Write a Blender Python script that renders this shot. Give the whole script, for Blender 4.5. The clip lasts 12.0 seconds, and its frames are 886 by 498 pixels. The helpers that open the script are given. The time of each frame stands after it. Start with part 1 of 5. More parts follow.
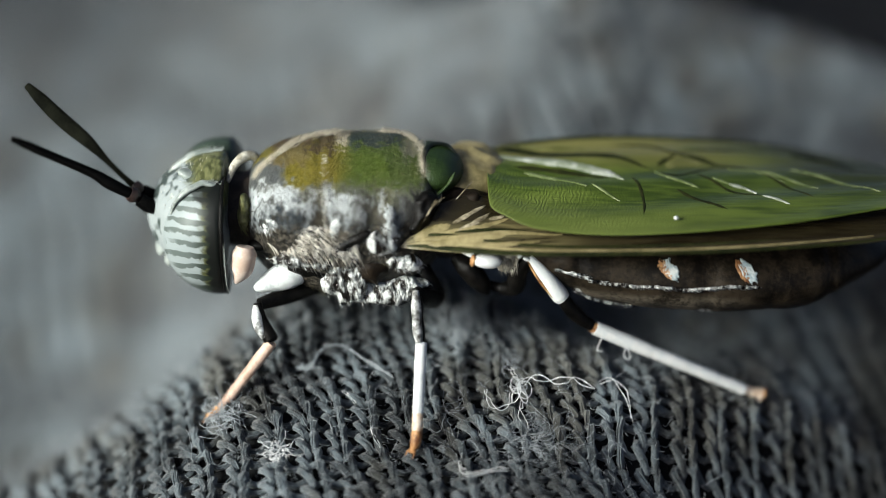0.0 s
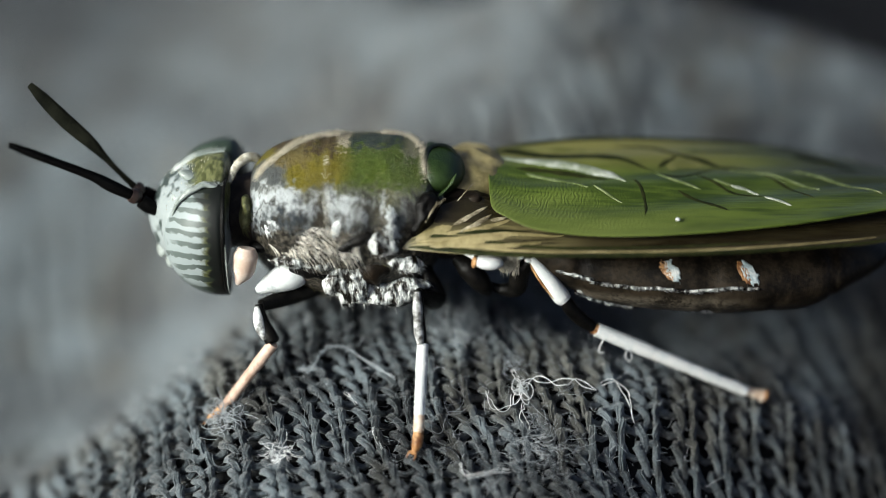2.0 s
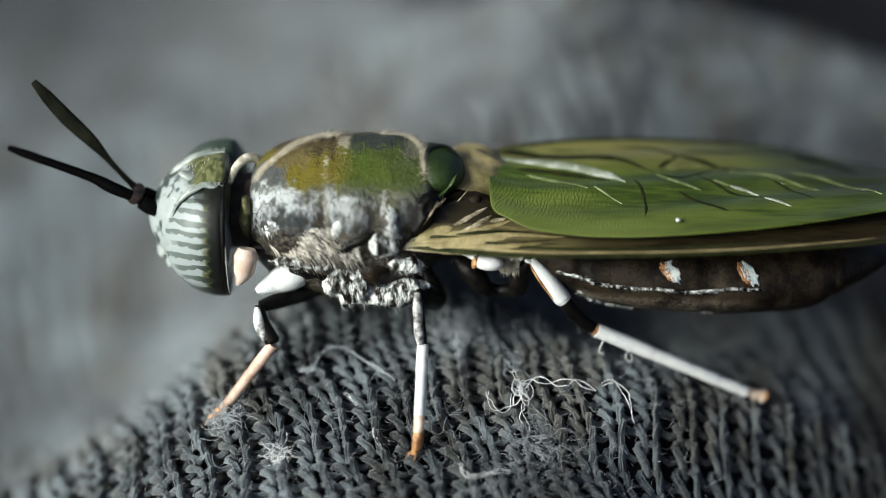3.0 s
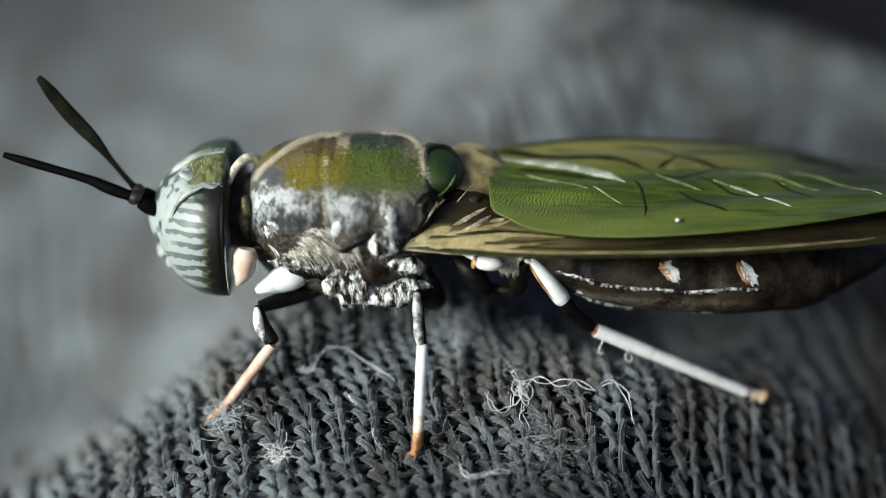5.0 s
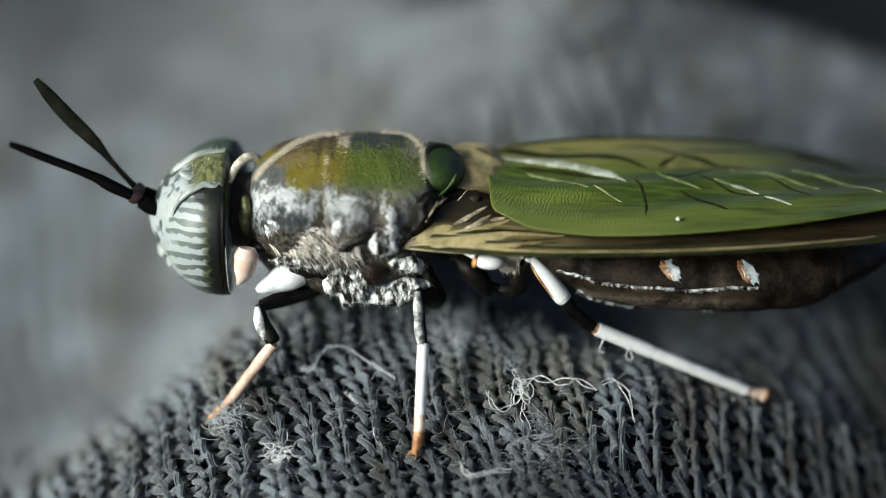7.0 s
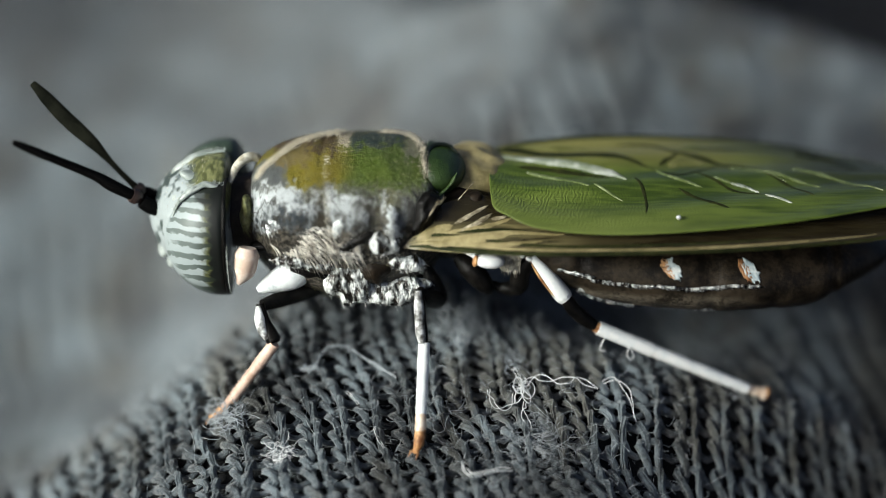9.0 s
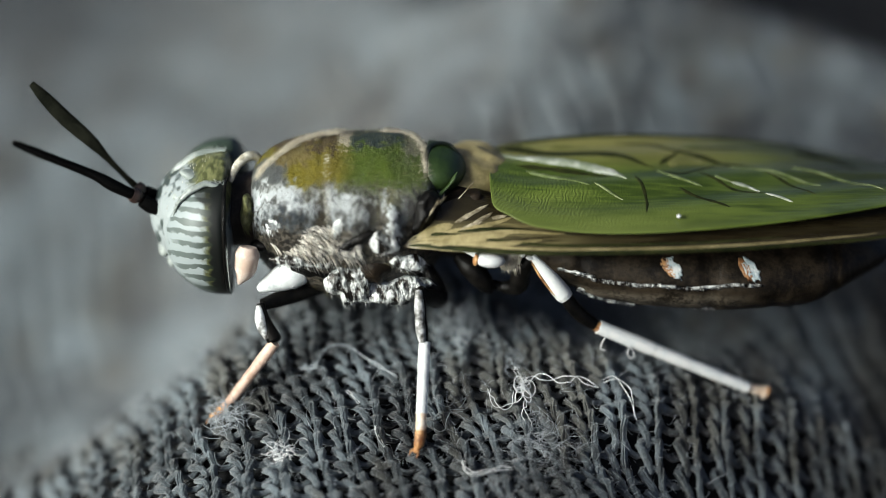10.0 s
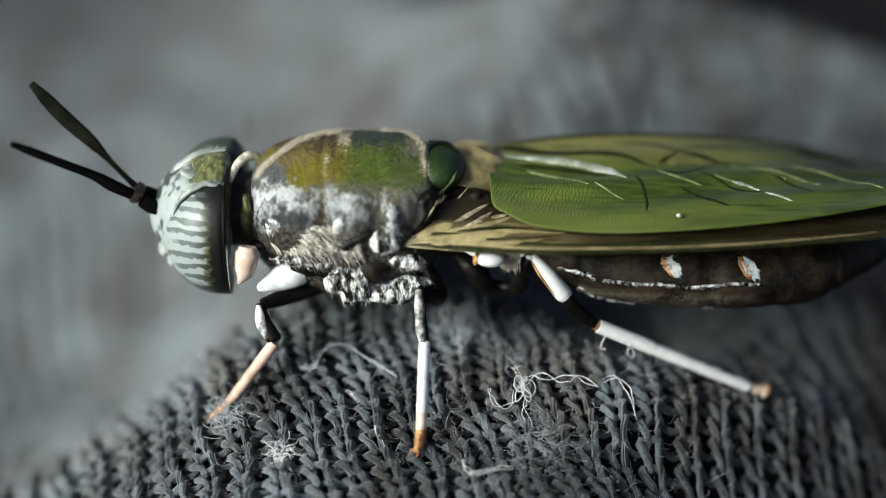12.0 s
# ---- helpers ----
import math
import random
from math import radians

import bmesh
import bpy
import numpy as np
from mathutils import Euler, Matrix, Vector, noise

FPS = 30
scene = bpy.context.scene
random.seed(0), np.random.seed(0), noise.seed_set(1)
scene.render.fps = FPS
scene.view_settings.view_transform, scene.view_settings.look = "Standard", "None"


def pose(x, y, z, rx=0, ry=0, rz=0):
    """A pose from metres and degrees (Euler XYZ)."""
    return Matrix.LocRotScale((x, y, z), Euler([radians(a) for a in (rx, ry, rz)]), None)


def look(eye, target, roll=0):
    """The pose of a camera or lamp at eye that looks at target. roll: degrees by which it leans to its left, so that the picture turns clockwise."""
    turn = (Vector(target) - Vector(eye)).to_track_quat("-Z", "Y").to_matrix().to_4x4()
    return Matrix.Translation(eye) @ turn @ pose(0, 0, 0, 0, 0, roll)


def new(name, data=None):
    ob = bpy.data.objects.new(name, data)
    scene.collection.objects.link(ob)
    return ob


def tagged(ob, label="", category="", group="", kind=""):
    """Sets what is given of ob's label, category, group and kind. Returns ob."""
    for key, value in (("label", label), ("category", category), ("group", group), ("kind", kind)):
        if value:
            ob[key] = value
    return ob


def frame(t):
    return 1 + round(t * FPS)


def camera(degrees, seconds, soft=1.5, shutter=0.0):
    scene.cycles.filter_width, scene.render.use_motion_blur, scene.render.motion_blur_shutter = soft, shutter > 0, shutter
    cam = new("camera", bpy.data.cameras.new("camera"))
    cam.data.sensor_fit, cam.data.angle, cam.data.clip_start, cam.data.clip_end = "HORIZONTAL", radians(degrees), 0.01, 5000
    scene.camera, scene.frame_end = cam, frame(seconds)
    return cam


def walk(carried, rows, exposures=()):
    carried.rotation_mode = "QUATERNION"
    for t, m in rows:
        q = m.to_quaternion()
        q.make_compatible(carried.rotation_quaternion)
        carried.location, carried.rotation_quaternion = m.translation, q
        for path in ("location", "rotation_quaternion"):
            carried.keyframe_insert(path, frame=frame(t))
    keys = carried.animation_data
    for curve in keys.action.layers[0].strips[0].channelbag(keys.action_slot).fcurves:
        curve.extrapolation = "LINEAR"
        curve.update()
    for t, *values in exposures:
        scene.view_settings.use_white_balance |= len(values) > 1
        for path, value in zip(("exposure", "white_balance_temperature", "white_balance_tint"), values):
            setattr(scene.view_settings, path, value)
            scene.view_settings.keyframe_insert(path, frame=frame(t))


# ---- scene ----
cam = camera(26, 12.0, soft=0.5)
MM = 0.001
EYE = Vector((0.0, -36.29, 23.725)) * MM
AIM = Vector((0.0, -1.0, 3.35)) * MM
RIGHT, UP = Vector((1, 0, 0)), Vector((0, 0.5, 0.866))
# hand tremor: seconds, millimetres that the aim drifts right and up, roll in degrees
TREMOR = [(0.0, 0.060, 0.014, 0.34), (0.5, 0.052, 0.023, 0.34), (1.0, 0.043, 0.031, 0.32), (1.5, 0.037, 0.039, 0.31),
          (2.0, 0.029, 0.043, 0.33), (2.5, 0.026, 0.054, 0.33), (3.0, 0.026, 0.058, 0.34), (4.0, 0.030, 0.061, 0.34),
          (5.0, 0.034, 0.060, 0.32), (5.5, 0.035, 0.058, 0.28), (6.0, 0.030, 0.056, 0.28), (6.5, 0.026, 0.049, 0.25),
          (7.0, 0.022, 0.039, 0.24), (8.0, 0.015, 0.029, 0.15), (9.0, 0.008, 0.021, 0.07), (9.5, 0.001, 0.012, 0.06),
          (10.0, 0.0, 0.002, 0.02), (10.5, 0.0, 0.0, 0.0), (11.0, -0.004, -0.004, 0.01), (11.5, -0.001, -0.006, -0.02),
          (12.0, 0.002, -0.010, -0.06)]
walk(cam, [(t, look(EYE, AIM + (RIGHT * dx + UP * dy) * MM, roll)) for t, dx, dy, roll in TREMOR])
cam.data.dof.use_dof = True
cam.data.dof.focus_distance = 0.0404
cam.data.dof.aperture_fstop = 22.0

# ---- light: a dim hazy sky and one assumed, unseen lamp before the fly's head ----
LIGHT_FROM = Vector((-0.78, -0.44, 0.45)).normalized()
world = bpy.data.worlds.new("sky")
scene.world = world
world.use_nodes = True
sky = world.node_tree.nodes.new("ShaderNodeTexSky")
sky.sky_type, sky.sun_disc = "NISHITA", False
sky.dust_density, sky.air_density = 4.0, 0.6
sky.sun_elevation = math.asin(LIGHT_FROM.z)
sky.sun_rotation = math.atan2(LIGHT_FROM.x, LIGHT_FROM.y)
background = world.node_tree.nodes["Background"]
background.inputs["Strength"].default_value = 0.064
world.node_tree.links.new(sky.outputs["Color"], background.inputs["Color"])
# an unseen small round lamp is assumed close by, before and above the fly's head
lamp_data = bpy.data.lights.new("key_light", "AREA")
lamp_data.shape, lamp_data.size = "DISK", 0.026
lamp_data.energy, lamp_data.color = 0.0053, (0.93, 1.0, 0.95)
# the narrow spread dims the corners and the far right
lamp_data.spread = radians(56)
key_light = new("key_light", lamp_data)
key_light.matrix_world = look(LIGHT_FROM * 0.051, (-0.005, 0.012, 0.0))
scene.view_settings.exposure = 0.55


# ---- materials ----
class Nodes:
    """Short hand for a node material whose coordinates are millimetres on the object."""

    def __init__(self, name):
        self.mat = bpy.data.materials.new(name)
        self.mat.use_nodes = True
        self.tree = self.mat.node_tree
        self.shader = self.tree.nodes["Principled BSDF"]
        tex = self.tree.nodes.new("ShaderNodeTexCoord")
        self.mm = self.tree.nodes.new("ShaderNodeVectorMath")
        self.mm.operation = "SCALE"
        self.mm.inputs["Scale"].default_value = 1000.0
        self.link(tex.outputs["Object"], self.mm.inputs[0])
        self.co = self.mm.outputs[0]

    def link(self, a, b):
        self.tree.links.new(a, b)

    def axis(self, which):
        n = self.tree.nodes.new("ShaderNodeSeparateXYZ")
        self.link(self.co, n.inputs[0])
        return n.outputs[which]

    def noise(self, scale, detail=4.0, rough=0.6, stretch=None):
        n = self.tree.nodes.new("ShaderNodeTexNoise")
        n.inputs["Scale"].default_value, n.inputs["Detail"].default_value, n.inputs["Roughness"].default_value = scale, detail, rough
        if stretch:
            m = self.tree.nodes.new("ShaderNodeMapping")
            m.inputs["Scale"].default_value = stretch
            self.link(self.co, m.inputs[0])
            self.link(m.outputs[0], n.inputs["Vector"])
        else:
            self.link(self.co, n.inputs["Vector"])
        return n.outputs["Fac"]

    def math(self, op, a, b=0.0, c=0.0):
        n = self.tree.nodes.new("ShaderNodeMath")
        n.operation = op
        for i, v in enumerate((a, b, c)):
            if isinstance(v, (int, float)):
                n.inputs[i].default_value = v
            else:
                self.link(v, n.inputs[i])
        return n.outputs[0]

    def ramp(self, fac, lo, hi):
        n = self.tree.nodes.new("ShaderNodeMapRange")
        n.interpolation_type = "SMOOTHSTEP"
        n.inputs["From Min"].default_value, n.inputs["From Max"].default_value = lo, hi
        self.link(fac, n.inputs["Value"])
        return n.outputs["Result"]

    def mix(self, fac, a, b):
        n = self.tree.nodes.new("ShaderNodeMix")
        n.data_type = "RGBA"
        if isinstance(fac, (int, float)):
            n.inputs["Factor"].default_value = fac
        else:
            self.link(fac, n.inputs["Factor"])
        for socket, v in ((n.inputs[6], a), (n.inputs[7], b)):
            if isinstance(v, tuple):
                socket.default_value = (*v, 1.0)
            else:
                self.link(v, socket)
        return n.outputs[2]

    def bump(self, height, strength, depth):
        n = self.tree.nodes.new("ShaderNodeBump")
        n.inputs["Strength"].default_value, n.inputs["Distance"].default_value = strength, depth * MM
        self.link(height, n.inputs["Height"])
        self.link(n.outputs[0], self.shader.inputs["Normal"])

    def finish(self, colour, rough, metal=0.0, specular=0.5, coat=0.0, sheen=0.0):
        s = self.shader
        if isinstance(colour, tuple):
            s.inputs["Base Color"].default_value = (*colour, 1.0)
        else:
            self.link(colour, s.inputs["Base Color"])
        if isinstance(rough, (int, float)):
            s.inputs["Roughness"].default_value = rough
        else:
            self.link(rough, s.inputs["Roughness"])
        s.inputs["Metallic"].default_value = metal
        s.inputs["Specular IOR Level"].default_value = specular
        s.inputs["Coat Weight"].default_value = coat
        s.inputs["Sheen Weight"].default_value = sheen
        return self.mat


def skin(name, dark, light, scale=2.0, rough=0.45, bump=0.5, grain=14.0, **more):
    """Cuticle or fibre: two tones mixed at two scales, with a fine relief."""
    n = Nodes(name)
    blotch = n.noise(scale)
    fine = n.noise(grain, 6.0, 0.7)
    fac = n.ramp(n.math("ADD", n.math("MULTIPLY", blotch, 0.65), n.math("MULTIPLY", fine, 0.35)), 0.38, 0.64)
    n.bump(fine, bump, 0.03)
    return n.finish(n.mix(fac, dark, light), rough, **more)


def eye_material():
    """Pale eye crossed by ragged dark bars that run out of a black rear band."""
    n = Nodes("banded_eye")
    x, z = n.axis(0), n.axis(2)
    wob = n.noise(1.3, 2.0)
    fine = n.noise(6.0, 3.0)
    phase = n.math("ADD", n.math("MULTIPLY", n.math("ADD", n.math("ADD", n.math("MULTIPLY", z, 0.866), n.math("MULTIPLY", n.axis(1), 0.5)), n.math("MULTIPLY", x, 0.10)), 27.0), n.math("ADD", n.math("MULTIPLY", wob, 6.5), n.math("MULTIPLY", fine, 2.6)))
    band = n.math("SINE", phase)
    # bars end raggedly towards the face
    row = n.noise(3.4, 1.0, 0.5, (0.15, 0.6, 1.2))
    reach = n.ramp(n.math("ADD", x, n.math("ADD", n.math("MULTIPLY", n.math("SUBTRACT", row, 0.5), 1.3), n.math("MULTIPLY", n.math("SUBTRACT", fine, 0.5), 0.25))), -5.80, -5.50)
    bars = n.math("MULTIPLY", n.ramp(n.math("ADD", band, n.math("ADD", n.math("MULTIPLY", n.math("SUBTRACT", fine, 0.5), 1.2), n.math("MULTIPLY", n.math("SUBTRACT", wob, 0.5), 1.5))), 0.0, 0.3), reach)
    tone = n.mix(n.ramp(x, -5.3, -4.85), (0.095, 0.115, 0.108), (0.016, 0.022, 0.014))
    pale = n.mix(n.ramp(n.math("ADD", x, n.math("MULTIPLY", fine, 0.3)), -4.90, -4.76), (0.26, 0.295, 0.295), (0.065, 0.070, 0.028))
    pale = n.mix(n.ramp(n.math("SUBTRACT", z, n.math("MULTIPLY", wob, 0.4)), 2.75, 2.25), pale, (0.05, 0.065, 0.06))
    colour = n.mix(bars, pale, tone)
    rim = n.ramp(n.math("ADD", x, n.math("ADD", n.math("MULTIPLY", band, -0.045), n.math("MULTIPLY", fine, 0.18))), -4.80, -4.72)
    top = n.ramp(n.math("ADD", z, n.math("ADD", n.math("MULTIPLY", fine, 0.12), n.math("MULTIPLY", n.math("SUBTRACT", x, -5.2), 0.35))), 4.66, 4.74)
    facets = n.noise(40.0, 1.0)
    n.bump(facets, 0.15, 0.01)
    dark = n.math("MAXIMUM", rim, n.math("MULTIPLY", top, 0.8))
    return n.finish(n.mix(dark, colour, (0.006, 0.007, 0.006)), 0.42, specular=0.3)


def face_material():
    """Waxy white face with grey seams; olive crown with dark streaks."""
    n = Nodes("pale_frosted_face")
    x, z = n.axis(0), n.axis(2)
    big, mid, fine = n.noise(1.9, 1.0), n.noise(4.0, 1.0), n.noise(9.0, 4.0, 0.7)
    pale = n.mix(n.ramp(n.math("ADD", n.math("MULTIPLY", big, 0.6), n.math("MULTIPLY", mid, 0.4)), 0.42, 0.50), (0.045, 0.060, 0.056), (0.28, 0.31, 0.31))
    streak = n.noise(5.0, 1.5, 0.5, (2.2, 1.0, 0.35))
    olive = n.mix(n.ramp(streak, 0.34, 0.68), (0.058, 0.063, 0.022), (0.165, 0.170, 0.072))
    crown = n.math("ADD", z, n.math("ADD", n.math("MULTIPLY", x, 0.75), n.math("MULTIPLY", big, 0.9)))
    n.bump(n.math("ADD", big, n.math("MULTIPLY", mid, 0.5)), 0.6, 0.10)
    return n.finish(n.mix(n.ramp(n.math("ADD", crown, n.math("MULTIPLY", fine, 0.35)), 1.35, 1.62), pale, olive), 0.32, specular=0.5, coat=0.15)


def thorax_material():
    """Green back, silvery dusted flanks, brown and slate blotches; reflection and sheen painted in."""
    n = Nodes("thorax_cuticle")
    big, mid, fine = n.noise(1.5, 3.0), n.noise(4.0, 4.0, 0.65), n.noise(10.0, 6.0, 0.75)
    strokes = n.noise(8.0, 5.0, 0.75, (1.6, 1.0, 0.5))
    # h runs up the flank and over the back; both axes are frayed by noise
    fray = n.math("ADD", n.math("MULTIPLY", n.math("SUBTRACT", mid, 0.5), 1.0), n.math("MULTIPLY", n.math("SUBTRACT", strokes, 0.5), 0.6))
    h = n.math("ADD", n.math("ADD", n.math("MULTIPLY", n.axis(2), 0.866), n.math("MULTIPLY", n.axis(1), 0.5)), fray)
    x = n.math("ADD", n.axis(0), n.math("MULTIPLY", n.math("SUBTRACT", n.math("ADD", n.math("MULTIPLY", big, 0.6), n.math("MULTIPLY", fine, 0.4)), 0.5), 0.7))

    def area(x0, x1, h0, h1, soft=0.12):
        a = n.math("MULTIPLY", n.ramp(x, x0 - soft, x0 + soft), n.math("SUBTRACT", 1.0, n.ramp(x, x1 - soft, x1 + soft)))
        b = n.math("MULTIPLY", n.ramp(h, h0 - soft, h0 + soft), n.math("SUBTRACT", 1.0, n.ramp(h, h1 - soft, h1 + soft)))
        return n.math("MULTIPLY", a, b)

    colour = n.mix(n.ramp(mid, 0.40, 0.60), (0.028, 0.034, 0.037), (0.26, 0.28, 0.285))
    # pale tints on the two bulges put the flank's sheen into the colour
    for box, tint, most in (
            ((-4.2, -2.80, 3.30, 3.80, 0.34), (0.60, 0.635, 0.64), 0.92),
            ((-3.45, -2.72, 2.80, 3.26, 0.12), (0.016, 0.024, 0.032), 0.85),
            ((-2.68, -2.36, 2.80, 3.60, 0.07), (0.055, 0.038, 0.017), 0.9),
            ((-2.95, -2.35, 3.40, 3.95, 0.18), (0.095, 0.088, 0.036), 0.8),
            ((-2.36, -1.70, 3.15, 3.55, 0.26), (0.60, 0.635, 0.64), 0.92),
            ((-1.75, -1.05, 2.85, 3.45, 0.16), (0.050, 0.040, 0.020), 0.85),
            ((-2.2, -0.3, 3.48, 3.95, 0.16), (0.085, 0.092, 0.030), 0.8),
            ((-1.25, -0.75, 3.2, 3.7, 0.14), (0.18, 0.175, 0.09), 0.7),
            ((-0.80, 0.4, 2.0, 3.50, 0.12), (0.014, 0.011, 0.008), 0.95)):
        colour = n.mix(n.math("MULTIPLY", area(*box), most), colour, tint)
    # bright flecks and dark creases paint highlights and fold shade onto the dusted flank
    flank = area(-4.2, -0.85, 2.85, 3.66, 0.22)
    fold_shade = n.math("ABSOLUTE", n.math("SUBTRACT", n.noise(1.9, 3.0, 0.6, (1.3, 1.0, 0.7)), 0.5))
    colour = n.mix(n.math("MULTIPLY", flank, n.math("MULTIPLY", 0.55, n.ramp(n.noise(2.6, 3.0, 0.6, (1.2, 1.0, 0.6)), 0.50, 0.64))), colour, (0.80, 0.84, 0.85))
    colour = n.mix(n.math("MULTIPLY", flank, n.math("MULTIPLY", 0.75, n.math("SUBTRACT", 1.0, n.ramp(fold_shade, 0.006, 0.03)))), colour, (0.032, 0.027, 0.018))
    # the green back is a reflection of green surroundings, painted in
    green = n.mix(n.ramp(x, -2.3, -1.75), (0.165, 0.135, 0.006), (0.066, 0.104, 0.004))
    green = n.mix(n.math("MULTIPLY", n.ramp(strokes, 0.5, 0.7), 0.35), green, (0.15, 0.15, 0.03))
    colour = n.mix(n.ramp(h, 3.62, 3.88), colour, green)
    for box, tint, most in (
            ((-4.2, -3.22, 3.72, 4.25, 0.10), (0.070, 0.082, 0.102), 0.85),
            ((-3.55, -2.75, 4.15, 4.55, 0.10), (0.150, 0.112, 0.045), 0.75),
            ((-3.6, -2.22, 4.52, 6.0, 0.06), (0.060, 0.036, 0.015), 0.95),
            ((-2.22, -1.90, 4.62, 6.0, 0.05), (0.48, 0.41, 0.31), 0.85),
            ((-1.90, -0.82, 4.60, 6.0, 0.06), (0.022, 0.036, 0.036), 0.92),
            ((-0.80, 0.4, 4.35, 6.0, 0.10), (0.27, 0.25, 0.19), 0.7)):
        colour = n.mix(n.math("MULTIPLY", area(*box), most), colour, tint)
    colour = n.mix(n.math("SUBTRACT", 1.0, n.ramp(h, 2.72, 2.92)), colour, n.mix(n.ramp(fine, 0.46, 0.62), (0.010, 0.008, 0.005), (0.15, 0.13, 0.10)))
    n.bump(n.math("ADD", n.math("MULTIPLY", fine, 0.8), n.math("ADD", mid, n.math("MULTIPLY", strokes, 0.9))), 1.0, 0.09)
    n.shader.inputs["Coat Roughness"].default_value = 0.22
    return n.finish(colour, 0.38, specular=0.42, coat=0.12)


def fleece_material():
    """Crumpled waxy silver skin; brown creases, with their shade painted darker."""
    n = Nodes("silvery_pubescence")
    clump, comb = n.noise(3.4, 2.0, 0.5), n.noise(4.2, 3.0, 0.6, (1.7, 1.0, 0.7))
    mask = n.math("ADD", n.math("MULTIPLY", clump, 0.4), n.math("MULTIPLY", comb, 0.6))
    crease_tone = n.mix(n.ramp(comb, 0.4, 0.6), (0.008, 0.006, 0.004), (0.07, 0.055, 0.04))
    colour = n.mix(n.ramp(mask, 0.41, 0.56), crease_tone, n.mix(n.ramp(comb, 0.40, 0.62), (0.30, 0.32, 0.31), (0.78, 0.80, 0.78)))
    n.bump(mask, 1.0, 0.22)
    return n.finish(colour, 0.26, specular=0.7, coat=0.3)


def wing_material(name, thin, thick, ripple, see_through, rough=0.3):
    n = Nodes(name)
    x, y = n.axis(0), n.axis(1)
    big = n.noise(0.7, 4.0, 0.6, (0.5, 1.6, 1.0))
    fine = n.noise(4.0, 4.0, 0.6, (0.25, 3.0, 2.0))
    fac = n.ramp(n.math("ADD", n.math("MULTIPLY", big, 0.6), n.math("MULTIPLY", fine, 0.4)), 0.40, 0.60)
    wave = n.tree.nodes.new("ShaderNodeTexWave")
    wave.wave_type, wave.rings_direction = "RINGS", "Z"
    wave.inputs["Scale"].default_value, wave.inputs["Distortion"].default_value = 3.6, 11.0
    wave.inputs["Detail"].default_value, wave.inputs["Detail Scale"].default_value = 3.0, 1.2
    n.link(n.co, wave.inputs["Vector"])
    near_base = n.math("SUBTRACT", 1.0, n.ramp(x, 2.4, 6.0))
    ridge = n.math("MULTIPLY", wave.outputs["Fac"], n.math("ADD", 0.03, n.math("MULTIPLY", near_base, n.math("MULTIPLY", n.ramp(big, 0.30, 0.70), ripple))))
    n.bump(n.math("ADD", ridge, n.math("MULTIPLY", fine, 0.5)), 0.5, 0.06)
    s = n.shader
    if not ripple:
        thin = (0.016, 0.011, 0.005)
        fac = n.math("MAXIMUM", fac, n.math("MULTIPLY", 0.42, n.math("SUBTRACT", 1.0, n.ramp(x, 0.4, 2.2))))
        # the dark of the hollow above is painted onto the wing here
        fac = n.math("MULTIPLY", fac, n.math("SUBTRACT", 1.0, n.math("MULTIPLY", 0.95, n.ramp(n.axis(2), 4.04, 4.26))))
        fac = n.math("MULTIPLY", fac, n.math("SUBTRACT", 1.0, n.math("MULTIPLY", 0.9, n.ramp(x, 0.8, 3.4))))
    colour = n.mix(fac, thin, thick)
    if ripple:
        # smoky brown along the outer edge, brighter painted green reflection in the inner lobe
        edge = n.math("MULTIPLY", n.ramp(n.math("ADD", y, n.math("MULTIPLY", big, 0.8)), 0.55, 1.5), n.math("SUBTRACT", 1.0, n.math("MULTIPLY", 0.65, n.ramp(x, 4.5, 7.5))))
        lobe = n.math("MULTIPLY", n.math("SUBTRACT", 1.0, n.math("MULTIPLY", 0.88, n.ramp(x, 3.2, 7.5))), n.ramp(n.math("SUBTRACT", big, n.math("MULTIPLY", y, 0.35)), 0.65, 1.15))
        colour = n.mix(lobe, n.mix(edge, colour, (0.235, 0.220, 0.062)), (0.150, 0.190, 0.042))
        # the far tip is darkened in the colour, for the weaker light there
        colour = n.mix(n.math("MULTIPLY", 0.8, n.math("MULTIPLY", n.ramp(n.math("ADD", x, big), 7.0, 9.2), n.ramp(n.math("ADD", y, big), -0.6, 1.2))), colour, (0.026, 0.028, 0.008))
    n.finish(n.mix(n.math("MULTIPLY", ridge, 0.30), colour, (0.02, 0.03, 0.01)), rough, specular=0.45, coat=0.25)
    s.inputs["Coat Roughness"].default_value = 0.35
    s.inputs["Alpha"].default_value = 1.0 - see_through
    return n.mat


